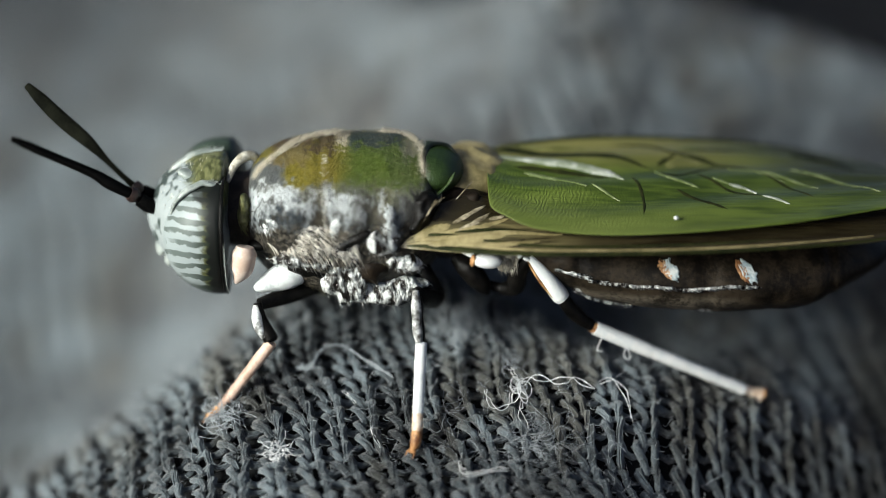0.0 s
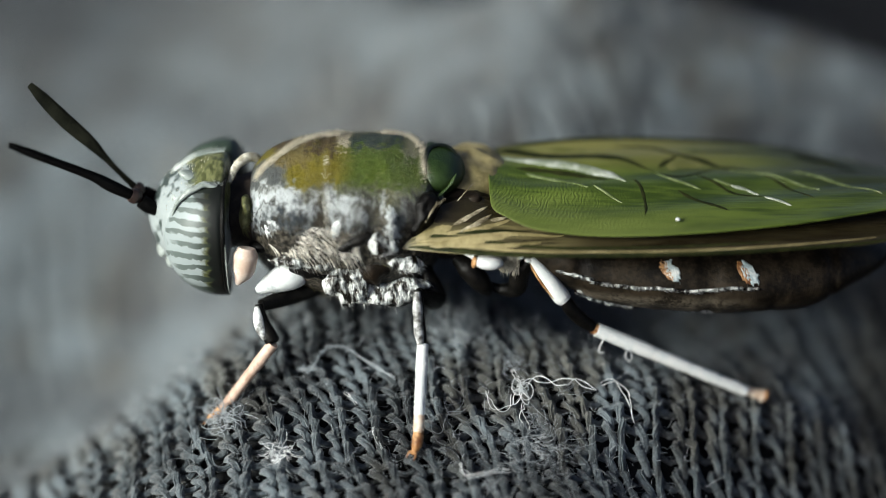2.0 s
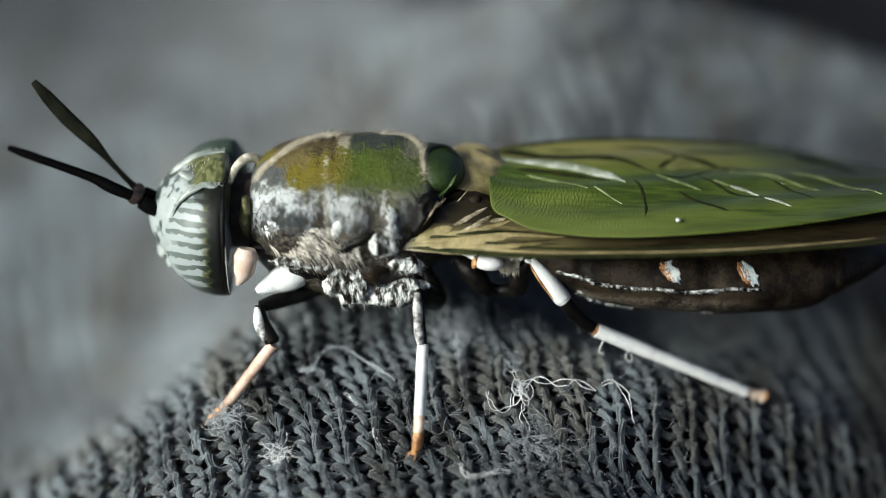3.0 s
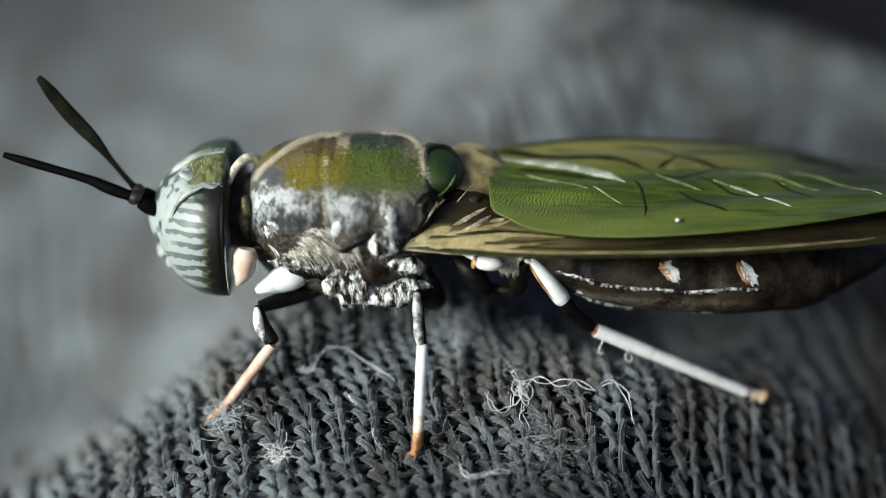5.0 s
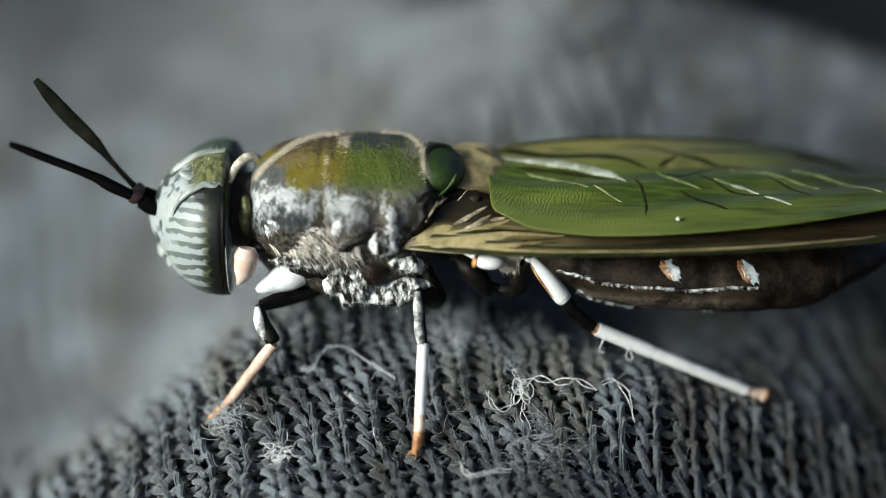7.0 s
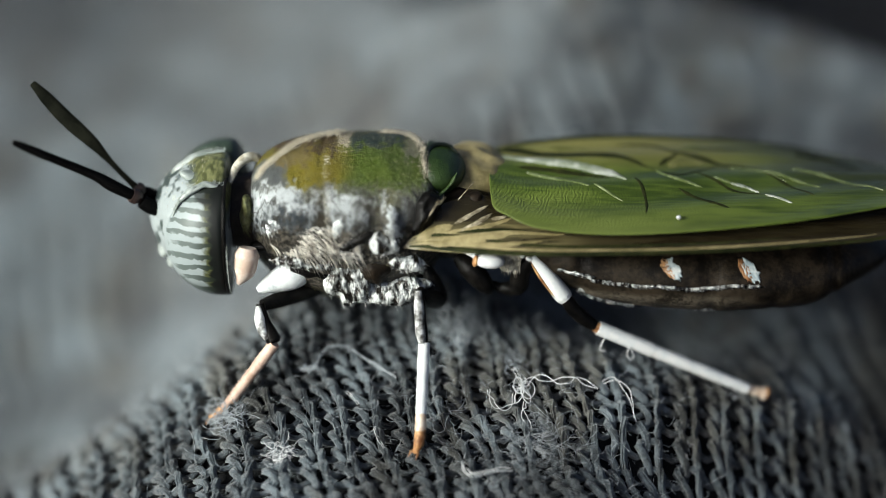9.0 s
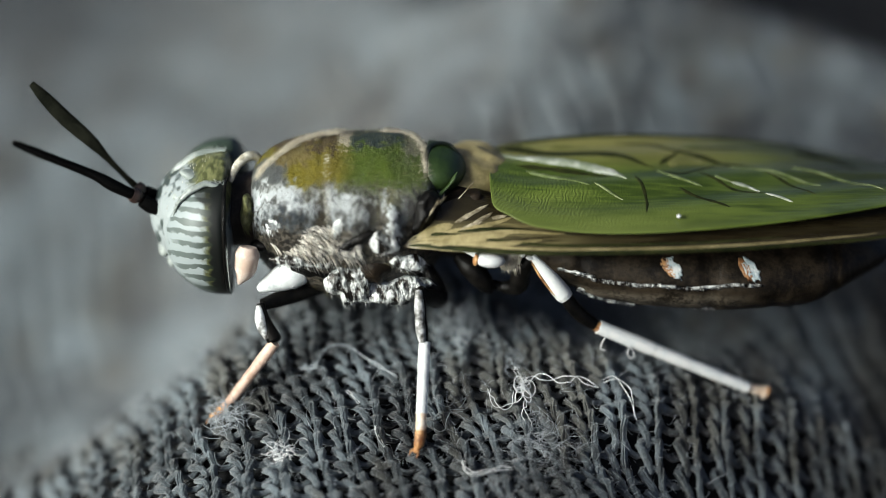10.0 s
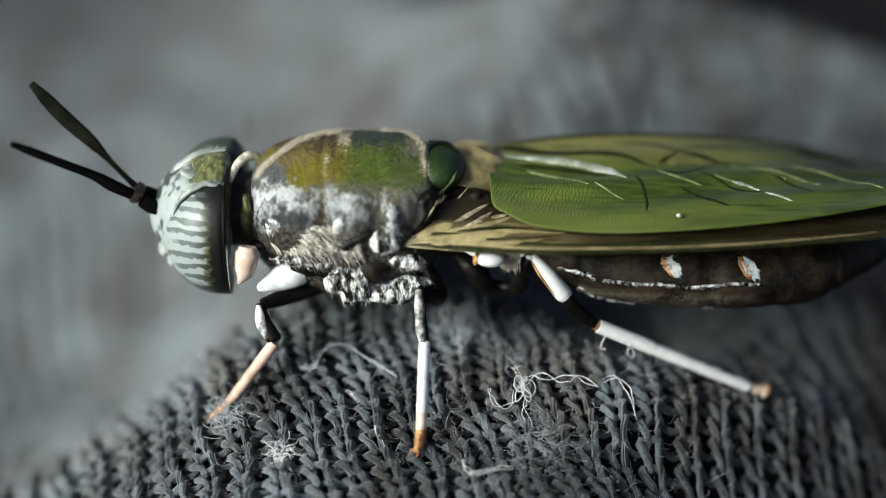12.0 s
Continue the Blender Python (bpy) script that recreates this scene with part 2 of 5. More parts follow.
def yarn_material(name, dark, light, sheen):
    n = Nodes(name)
    big = n.noise(0.42, 3.0, 0.6)
    heather = n.noise(3.5, 3.0, 0.7)
    fibre = n.noise(22.0, 3.0, 0.7)
    fac = n.ramp(n.math("ADD", n.math("MULTIPLY", big, 0.5), n.math("ADD", n.math("MULTIPLY", heather, 0.3), n.math("MULTIPLY", fibre, 0.2))), 0.38, 0.62)
    n.bump(fibre, 0.9, 0.05)
    patch = n.ramp(n.noise(0.35, 2.0, 0.5), 0.36, 0.58)
    dark, light = n.mix(patch, tuple(0.6 * c for c in dark), tuple(1.3 * c for c in dark)), n.mix(patch, tuple(0.75 * c for c in light), tuple(1.25 * c for c in light))
    warm = n.ramp(n.noise(0.36, 3.0, 0.6, (1.4, 0.7, 1.0)), 0.50, 0.62)
    cloth = n.mix(fac, dark, light)
    tint = n.tree.nodes.new("ShaderNodeMix")
    tint.data_type, tint.blend_type = "RGBA", "MULTIPLY"
    n.link(warm, tint.inputs["Factor"])
    n.link(cloth, tint.inputs[6])
    tint.inputs[7].default_value = (0.66, 0.56, 0.46, 1.0)
    return n.finish(tint.outputs[2], 0.85, specular=0.15, sheen=sheen)


def abdomen_material():
    """Dark brown, with a greyer dusty belly and darker bands."""
    n = Nodes("abdomen_cuticle")
    x, z = n.axis(0), n.axis(2)
    big, fine = n.noise(1.6, 4.0), n.noise(12.0, 6.0, 0.7)
    back = n.mix(n.ramp(n.math("ADD", n.math("MULTIPLY", big, 0.6), n.math("MULTIPLY", fine, 0.4)), 0.4, 0.62), (0.006, 0.0045, 0.003), (0.036, 0.027, 0.017))
    dusty = n.mix(n.ramp(n.math("ADD", n.math("MULTIPLY", big, 0.5), n.math("MULTIPLY", fine, 0.5)), 0.42, 0.60), (0.014, 0.011, 0.007), (0.13, 0.11, 0.082))
    belly = n.math("MULTIPLY", n.math("SUBTRACT", 1.0, n.ramp(n.math("ADD", z, n.math("MULTIPLY", big, 0.3)), 2.85, 3.05)), n.math("SUBTRACT", 1.0, n.ramp(x, 5.6, 6.8)))
    n.bump(fine, 0.6, 0.03)
    return n.finish(n.mix(belly, back, dusty), 0.42, specular=0.2)


EYE_BANDS = eye_material()
ABDOMEN = abdomen_material()
THORAX = thorax_material()
BLACK = skin("black_cuticle", (0.0015, 0.0015, 0.0015), (0.008, 0.007, 0.006), 3.0, 0.34, 0.5, specular=0.14)
DARK_BROWN = skin("dark_brown_cuticle", (0.003, 0.002, 0.0015), (0.026, 0.018, 0.011), 1.6, 0.42, 0.6, specular=0.18)
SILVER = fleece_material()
FACE = face_material()
BROW = skin("waxy_white_ridge", (0.20, 0.23, 0.21), (0.36, 0.39, 0.37), 2.2, 0.30, 0.5, 7.0)
NECK = skin("brown_neck", (0.014, 0.009, 0.006), (0.060, 0.042, 0.030), 2.0, 0.5, 0.6)
OLIVE = skin("olive_vertex", (0.06, 0.062, 0.018), (0.25, 0.25, 0.105), 3.0, 0.45, 0.8)
EYE_DARK = skin("dark_green_eye", (0.012, 0.02, 0.014), (0.05, 0.07, 0.05), 2.0, 0.4, 0.2)
SCUTELLUM_EDGE = skin("blackish_green_edge", (0.004, 0.007, 0.003), (0.014, 0.020, 0.010), 3.0, 0.4, 0.5)
SCUTELLUM = skin("green_scutellum", (0.014, 0.032, 0.006), (0.036, 0.066, 0.014), 2.0, 0.40, 0.7, specular=0.5)
LEG_MOTTLED = skin("mottled_white_shin", (0.030, 0.025, 0.020), (0.86, 0.88, 0.87), 3.2, 0.36, 0.6, 8.0)
WHITE_LEG = skin("white_leg", (0.78, 0.82, 0.82), (0.93, 0.93, 0.91), 3.0, 0.42, 0.4)
HIP = skin("greyish_white_hip", (0.42, 0.46, 0.47), (0.88, 0.90, 0.89), 1.6, 0.4, 0.8, 9.0)
PEACH = skin("peach_tarsus", (0.46, 0.30, 0.22), (0.68, 0.49, 0.39), 2.5, 0.42, 0.4)
WHITE_PEACH = skin("pale_peach_skin", (0.58, 0.42, 0.33), (0.80, 0.70, 0.62), 2.0, 0.45, 0.2)
ORANGE = skin("orange_claw_joint", (0.17, 0.06, 0.02), (0.66, 0.36, 0.15), 4.0, 0.38, 0.6)
CREAM_JOINT = skin("cream_joint", (0.66, 0.48, 0.34), (0.86, 0.80, 0.70), 3.0, 0.42, 0.4)
WHITE = skin("white_knob", (0.75, 0.78, 0.78), (0.92, 0.92, 0.90), 3.0, 0.35, 0.2)
PATCH = skin("white_glint_patch", (0.42, 0.45, 0.45), (0.90, 0.92, 0.91), 5.0, 0.5, 0.6, 16.0)
HAIR_GOLD = skin("fine_gold_hair", (0.08, 0.07, 0.02), (0.26, 0.24, 0.10), 4.0, 0.45, 0.1)
HAIR_PEACH = skin("peach_hair", (0.42, 0.37, 0.27), (0.70, 0.64, 0.51), 2.0, 0.45, 0.1)
SPOT = skin("blue_white_spot", (0.40, 0.52, 0.56), (0.86, 0.88, 0.86), 4.0, 0.4, 0.6)
ANTENNA = skin("black_antenna", (0.0006, 0.0006, 0.0006), (0.0022, 0.002, 0.002), 4.0, 0.6, 0.9, 20.0, specular=0.05)
ANTENNA_LEAF = skin("olive_black_antenna", (0.002, 0.0023, 0.0016), (0.010, 0.0105, 0.007), 1.5, 0.8, 0.7, 20.0, specular=0.03)
ANTENNA_ROOT = skin("red_brown_joint", (0.012, 0.006, 0.005), (0.036, 0.018, 0.014), 4.0, 0.45, 0.6)
HAIR_CREAM = skin("cream_bristle", (0.55, 0.50, 0.42), (0.88, 0.85, 0.78), 3.0, 0.35, 0.1)
HAIR_PALE = skin("pale_gold_hair", (0.30, 0.27, 0.20), (0.75, 0.72, 0.62), 4.0, 0.4, 0.1)
# the wing's green is a reflection of green surroundings, put into the colour
WING_TOP = wing_material("green_reflection_wing", (0.040, 0.066, 0.008), (0.118, 0.168, 0.024), 0.26, 0.06, 0.28)
WING_SIDE = wing_material("brown_wing", (0.020, 0.014, 0.006), (0.44, 0.375, 0.17), 0.0, 0.2, 0.32)
TAN_PALE = skin("pale_tan_ridge", (0.14, 0.11, 0.06), (0.62, 0.54, 0.38), 3.5, 0.4, 0.6)
TAN = skin("tan_wing_root", (0.19, 0.155, 0.062), (0.43, 0.355, 0.175), 1.6, 0.5, 0.4, 6.0)
VEIN_OLIVE = skin("olive_vein", (0.10, 0.105, 0.022), (0.21, 0.205, 0.07), 2.0, 0.4, 0.4)
VEIN_DARK = skin("dark_vein", (0.010, 0.014, 0.003), (0.034, 0.038, 0.010), 3.0, 0.6, 0.3, specular=0.15)
VEIN_WHITE = skin("white_vein_glint", (0.26, 0.30, 0.20), (0.70, 0.73, 0.64), 2.5, 0.28, 0.3)
VEIN_PALE = skin("pale_vein_glint", (0.10, 0.135, 0.036), (0.25, 0.30, 0.13), 4.0, 0.28, 0.4)
YARN = yarn_material("grey_heather_yarn", (0.018, 0.022, 0.026), (0.160, 0.192, 0.212), 0.35)
# near-black, for the shade in the gaps of the knit
BACKING = yarn_material("dark_gap_sheet", (0.003, 0.0035, 0.004), (0.012, 0.013, 0.014), 0.05)
FIBRE = skin("grey_fibre", (0.16, 0.18, 0.20), (0.50, 0.54, 0.57), 1.0, 0.55, 0.1)
LINT = skin("white_lint", (0.60, 0.63, 0.65), (0.92, 0.93, 0.93), 2.0, 0.5, 0.1)


# ---- mesh tools, in millimetres ----
def part(name, bm, material, parent, label="", smooth=True):
    bmesh.ops.recalc_face_normals(bm, faces=bm.faces)
    bm.transform(Matrix.Scale(MM, 4))
    mesh = bpy.data.meshes.new(name)
    bm.to_mesh(mesh)
    bm.free()
    mesh.materials.append(material)
    if smooth:
        mesh.polygons.foreach_set("use_smooth", [True] * len(mesh.polygons))
    ob = new(name, mesh)
    ob.parent = parent
    if label:
        tagged(ob, label)
    return ob


def empty(name, parent=None):
    ob = new(name)
    ob.empty_display_size = 0.001
    ob.parent = parent
    return ob


def spline(points, n):
    """n points of a Catmull-Rom curve through rows of numbers."""
    p = np.array(points, float)
    if len(p) == 2:
        return p[0] + np.linspace(0, 1, n)[:, None] * (p[1] - p[0])
    q = np.vstack([2 * p[0] - p[1], p, 2 * p[-1] - p[-2]])
    out = []
    for u in np.linspace(0, len(p) - 1 - 1e-9, n):
        i, f = int(u), u - int(u)
        a, b, c, d = q[i:i + 4]
        out.append(0.5 * (2 * b + (c - a) * f + (2 * a - 5 * b + 4 * c - d) * f * f + (3 * b - a - 3 * c + d) * f ** 3))
    return np.array(out)


def skin_rings(bm, rings):
    made = [[bm.verts.new(p) for p in ring] for ring in rings]
    for a, b in zip(made, made[1:]):
        for i in range(len(a)):
            j = (i + 1) % len(a)
            bm.faces.new((a[i], a[j], b[j], b[i]))
    bm.faces.new([bm.verts.new(p) for p in rings[0]])
    bm.faces.new([bm.verts.new(p) for p in rings[-1]])


def tube(bm, points, radii, n=12, sides=8, flat=1.0, across=(0, 0, 1)):
    """A round or flattened limb through points; radii run along it."""
    p = spline(points, n)
    r = np.interp(np.linspace(0, 1, n), np.linspace(0, 1, len(radii)), radii)
    rings = []
    for i in range(n):
        d = Vector(p[min(i + 1, n - 1)] - p[max(i - 1, 0)]).normalized()
        side = d.cross(Vector(across))
        side = side.normalized() if side.length > 1e-4 else d.orthogonal().normalized()
        top = side.cross(d)
        c = Vector(p[i])
        rings.append([c + float(r[i]) * (math.cos(a) * side + flat * math.sin(a) * top)
                      for a in (2 * math.pi * k / sides for k in range(sides))])
    skin_rings(bm, rings)


def ellipsoid(bm, centre, semi, turn=(0, 0, 0), u=24, v=14, rough=0.0):
    m = pose(*centre, *turn) @ Matrix.Diagonal((*semi, 1))
    made = bmesh.ops.create_uvsphere(bm, u_segments=u, v_segments=v, radius=1.0, matrix=m)["verts"]
    if rough:
        for w in made:
            w.co += (w.co - Vector(centre)) * rough * noise.noise(w.co * 3.0)
    return made


def hair(bm, root, way, length, radius, droop=0.0):
    """One bristle: a bent three-sided spike."""
    root, way = Vector(root), Vector(way).normalized()
    side = way.orthogonal().normalized()
    other = way.cross(side)
    mid = root + way * length * 0.5
    tip = root + way * length + Vector((0, 0, -droop * length))
    rings = [[bm.verts.new(c + r * (math.cos(a) * side + math.sin(a) * other)) for a in (0, 2.1, 4.2)]
             for c, r in ((root, radius), (mid, radius * 0.8))]
    end = bm.verts.new(tip)
    for i in range(3):
        j = (i + 1) % 3
        bm.faces.new((rings[0][i], rings[0][j], rings[1][j], rings[1][i]))
        bm.faces.new((rings[1][i], rings[1][j], end))


LOFTS = {}


def loft_at(table, x):
    """Centre height, half width and half height of a body at x, along the same curve as its mesh."""
    key = table[0] + table[-1]
    if key not in LOFTS:
        LOFTS[key] = spline(table, 160)
    t = LOFTS[key]
    return [float(np.interp(x, t[:, 0], t[:, k])) for k in (1, 2, 3)]


def body_loft(table, n=40, sides=36, lump=0.0, steps=()):
    bm = bmesh.new()
    rings = []
    for x, zc, a, b in spline(table, n):
        for s in steps:
            k = 1.0 - 0.05 * math.exp(-((x - s) / 0.07) ** 2)
            a, b = a * k, b * k
        ring = []
        for i in range(sides):
            w = 2 * math.pi * i / sides
            p = Vector((x, a * math.cos(w), zc + b * math.sin(w)))
            if lump:
                k = 1 + lump * noise.noise(p * 1.3) + 0.4 * lump * noise.noise(p * 4.0)
                p = Vector((x, p.y * k, zc + (p.z - zc) * k))
            ring.append(p)
        rings.append(ring)
    skin_rings(bm, rings)
    return bm


# ---- the cloth: grey knitted jersey, gently domed ----
WALE, COURSE, SLANT = 0.74, 0.33, radians(15)


def ease(d, deep, reach):
    """A rounded drop that starts at 0 and levels out at deep."""
    return deep * (1.0 - math.exp(-(d / reach) ** 2)) if d > 0 else 0.0


def cloth_z(x, y):
    """Height of the cloth, which is draped over something rounded under the fly."""
    flat = min(1.0, max(0.0, (x - 3.0) / 6.0))
    z = (1.3 * math.tanh((y + 3.2) / 2.4) + 0.32) * (1.0 - 0.40 * flat * flat * (3.0 - 2.0 * flat))
    level = min(1.0, max(0.0, (y - 6.0) / 14.0))
    apron = min(1.0, max(0.0, (y + 2.5) / 6.0))
    z -= ease(-x - 2.9 + 0.42 * min(6.0, max(0.0, y + 1.6)), 7.6, 6.0) * (0.62 + 0.38 * apron) * (1.0 - 0.6 * level * level * (3 - 2 * level)) + 0.028 * max(0.0, y) ** 1.2
    z -= ease(x - 2.2, 2.3, 7.5) * min(1.0, max(0.3, 1.0 - y / 8.0))
    # a hollow under the abdomen
    rise, fall = [min(1.0, max(0.0, u)) for u in ((y + 2.05) / 3.6, (y - 2.5) / 4.5)]
    z -= 2.1 * math.exp(-((x - 4.0) / (2.4 if x < 4.0 else 2.8)) ** 2) * rise * rise * (3 - 2 * rise) * (1 - fall * fall * (3 - 2 * fall))
    # added shape: this side is turned from the lamp to go dark
    # a fold that falls away before and behind the wing tip
    start = 1.7 + 5.1 * min(1.0, max(0.0, (y + 3.5) / 2.0))
    z -= ease(x - start, 3.0, 5.0) * min(1.0, max(0.0, (2.5 - y) / 4.0))
    z -= ease(x - 8.5 + 0.15 * (y - 20.0), 3.0, 9.5) * min(1.0, max(0.0, y / 6.0))
    # added shape too: the rise catches the lamp, the far edge darkens
    # it rises again at the back and drops over an edge in the far corner
    back, side = [min(1.0, max(0.0, u)) for u in ((y - 3.0) / 9.0, (x + 2.0) / 6.0)]
    side = side * side * (3 - 2 * side)
    z += 3.4 * back * back * (3 - 2 * back) * side
    z -= side * ease(0.93 * (y - 14.0) + 0.37 * x, 11.0, 6.0)
    return z + 0.12 * math.sin(0.55 * x + 0.4 * y + 0.6) * min(1.0, max(0.0, (y + 1) / 6)) + 0.08 * noise.noise(Vector((x * 0.3, y * 0.3, 3.1))) + 0.10 * noise.noise(Vector((x * 0.42, y * 0.24, 2.3))) * min(1.0, max(0.0, (y - 4.0) / 6.0))


# a sheet under the loops whose dark colour stands in for gap shade
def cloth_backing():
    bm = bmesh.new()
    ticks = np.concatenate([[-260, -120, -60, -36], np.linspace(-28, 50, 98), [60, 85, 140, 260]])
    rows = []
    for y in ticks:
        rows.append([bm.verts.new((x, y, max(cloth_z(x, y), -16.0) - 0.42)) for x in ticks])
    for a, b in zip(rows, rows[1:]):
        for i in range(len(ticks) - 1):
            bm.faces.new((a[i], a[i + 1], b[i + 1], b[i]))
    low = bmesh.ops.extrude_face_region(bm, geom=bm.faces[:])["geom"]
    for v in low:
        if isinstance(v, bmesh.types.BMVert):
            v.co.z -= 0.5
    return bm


def yarn_mesh(name, rows_of_points, radii, sides):
    """Many open tubes in one mesh. rows_of_points: arrays n x 3; radii: arrays n."""
    verts, faces, at = [], [], 0
    ang = np.linspace(0, 2 * np.pi, sides, endpoint=False)
    for p, r in zip(rows_of_points, radii):
        d = np.gradient(p, axis=0)
        d /= np.linalg.norm(d, axis=1)[:, None] + 1e-12
        side = np.cross(d, (0.13, 0.21, 0.97))
        side /= np.linalg.norm(side, axis=1)[:, None] + 1e-12
        top = np.cross(side, d)
        ring = p[:, None] + r[:, None, None] * (np.cos(ang)[None, :, None] * side[:, None] + np.sin(ang)[None, :, None] * top[:, None])
        verts.append(ring.reshape(-1, 3))
        n = len(p)
        i, k = np.meshgrid(np.arange(n - 1), np.arange(sides), indexing="ij")
        k2 = (k + 1) % sides
        faces.append(np.stack([i * sides + k, i * sides + k2, (i + 1) * sides + k2, (i + 1) * sides + k], -1).reshape(-1, 4) + at)
        at += n * sides
    v = np.concatenate(verts) * MM
    f = np.concatenate(faces)
    mesh = bpy.data.meshes.new(name)
    mesh.vertices.add(len(v))
    mesh.vertices.foreach_set("co", v.astype(np.float32).ravel())
    mesh.loops.add(f.size)
    mesh.loops.foreach_set("vertex_index", f.astype(np.int32).ravel())
    mesh.polygons.add(len(f))
    mesh.polygons.foreach_set("loop_start", np.arange(0, f.size, 4, dtype=np.int32))
    mesh.polygons.foreach_set("use_smooth", np.ones(len(f), bool))
    mesh.update(calc_edges=True)
    mesh.validate()
    return mesh


def knit_rows():
    """Courses of jersey loops, each one yarn, laid over the cloth's shape."""
    rng = np.random.default_rng(4)
    cs, sn = math.cos(SLANT), math.sin(SLANT)
    far_rows, far_radii, near = [], [], []
    per = 14
    for c in range(-50, 146):
        rows, radii = [], []
        along = np.arange(-38 * per, 38 * per + 1) / per
        s = 2 * np.pi * along
        jig = np.interp(along, np.arange(-39, 40, 0.5), rng.normal(0, 0.055, 158))
        # each loop leans: one leg runs up the column, the other crosses it
        a = WALE * (along + 0.185 * np.sin(2 * s) - 0.10 * np.cos(s) - 0.06 * np.sin(s) + 0.5 * jig)
        b = COURSE * (c + 0.76 * np.cos(s) + jig)
        h = -0.12 * np.cos(2 * s) + 0.03 * np.cos(s) + 0.05 * np.sin(s)
        x, y = a * cs - b * sn, a * sn + b * cs
        x = x + 0.16 * np.sin(0.9 * y + 0.35 * x) + 0.08 * np.sin(2.7 * y - 1.1 * x) + 0.05 * np.sin(1.3 * y + 2.1 * x)
        h = h + np.interp(along, np.arange(-39, 40), rng.normal(0, 0.04, 79))
        keep = (np.abs(x) < 11.5 + 0.24 * (y + 5)) & (y > -8.0) & (y < 44.0)
        # runs of the course before and behind the fly
        runs = []
        for there in (keep & (y <= 3.5), keep & (y > 3.5)):
            cut = np.flatnonzero(np.diff(np.concatenate([[0], there.astype(int), [0]])))
            runs += [(lo, hi) for lo, hi in zip(cut[::2], cut[1::2]) if hi - lo >= 3]
        for lo, hi in runs:
            z = np.array([cloth_z(u, v) for u, v in zip(x[lo:hi], y[lo:hi])]) - 0.16 + h[lo:hi]
            centre = np.stack([x[lo:hi], y[lo:hi], z], 1)
            r = 0.080 + 0.013 * np.interp(np.arange(lo, hi), np.arange(0, len(along), 5), rng.normal(0, 1, len(np.arange(0, len(along), 5))))
            if centre[:, 1].min() > 3.5:
                far_rows.append(centre)
                far_radii.append(np.clip(2.5 * r, 0.14, 0.26))
                continue
            # near courses: a core wound with loose plies
            rows.append(centre)
            radii.append(np.clip(r, 0.07, 0.135))
            k = np.arange(lo, hi)
            knots = np.arange(0, len(along) + 3, 3)
            for ply in range(5):
                turn = 2 * np.pi * (ply / 5 + k / (1.6 * per)) + np.interp(k, knots, rng.normal(0, 0.5, len(knots)))
                off = 0.068 + 0.012 * np.interp(k, knots, rng.normal(0, 1, len(knots)))
                p = centre.copy()
                p[:, 0] += off * np.cos(turn)
                p[:, 1] += 0.6 * off * np.cos(turn + 1.0)
                p[:, 2] += off * np.sin(turn)
                rows.append(p)
                radii.append(np.clip(0.26 * r, 0.014, 0.034))
        if rows:
            near.append((rows, radii))
    return far_rows, far_radii, near


def curl(rng, root, length, n, wild, lift):
    """A loose fibre that wanders from root."""
    d = rng.normal(0, 1, 3)
    d[2] = abs(d[2]) * lift
    d /= np.linalg.norm(d)
    p, out = np.array(root, float), []
    bend = rng.normal(0, wild, 3)
    for _ in range(n):
        out.append(p.copy())
        bend = 0.8 * bend + rng.normal(0, wild * 0.6, 3)
        d = d + bend
        d[2] -= 0.06 * (p[2] - root[2]) / 0.2
        d /= np.linalg.norm(d)
        p = p + d * length / n
    return np.array(out)


def fuzz():
    rng = np.random.default_rng(9)
    rows, radii = [], []
    for _ in range(7000):
        y = -6.5 + 14.0 * rng.random() ** 1.5
        x = (rng.random() * 2 - 1) * (10.5 + 0.24 * (y + 5))
        if rng.random() > 0.30 + 0.70 * math.exp(-((x - 2.0) / 4.0) ** 2):
            continue
        z = cloth_z(x, y) + 0.02
        n = 12
        p = curl(rng, (x, y, z), rng.uniform(0.25, 0.8), n, 0.5, 0.35)
        p[:, 2] = np.maximum(p[:, 2], z - 0.06)
        rows.append(p)
        radii.append(np.full(n, rng.uniform(0.0025, 0.006)))
    return rows, radii


cloth = empty("ground_cloth")
tagged(cloth, "grey heather knitted jersey cloth with fuzzy loops", "cloth", kind="structure")
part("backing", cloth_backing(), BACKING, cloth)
rows, radii, near_courses = knit_rows()
mesh = yarn_mesh("knit_loops", rows, radii, 4)
mesh.materials.append(YARN)
loops = new("knit_loops", mesh)
loops.parent = cloth
tagged(loops, "grey knitted yarn loops in columns", kind="stuff")
strands = []
for rows, radii in near_courses:
    mesh = yarn_mesh("yarn_course", rows, radii, 5)
    mesh.materials.append(YARN)
    course = new("yarn_course", mesh)
    course.parent = cloth
    strands += rows
rows, radii = fuzz()
rng = np.random.default_rng(21)
for _ in range(24000):
    # short nap on the plies
    p = strands[rng.integers(len(strands))]
    p = p[rng.integers(len(p))]
    if p[1] > 4.0 or abs(p[0]) > 10.5:
        continue
    rows.append(curl(rng, p, rng.uniform(0.12, 0.34), 6, 0.45, 0.35))
    radii.append(np.full(6, rng.uniform(0.0025, 0.0055)))
mesh = yarn_mesh("fuzz", rows, radii, 3)
mesh.materials.append(FIBRE)
nap = new("fuzz", mesh)
nap.parent = cloth
tagged(nap, "fine pale loose fibres standing off the yarn", kind="stuff")


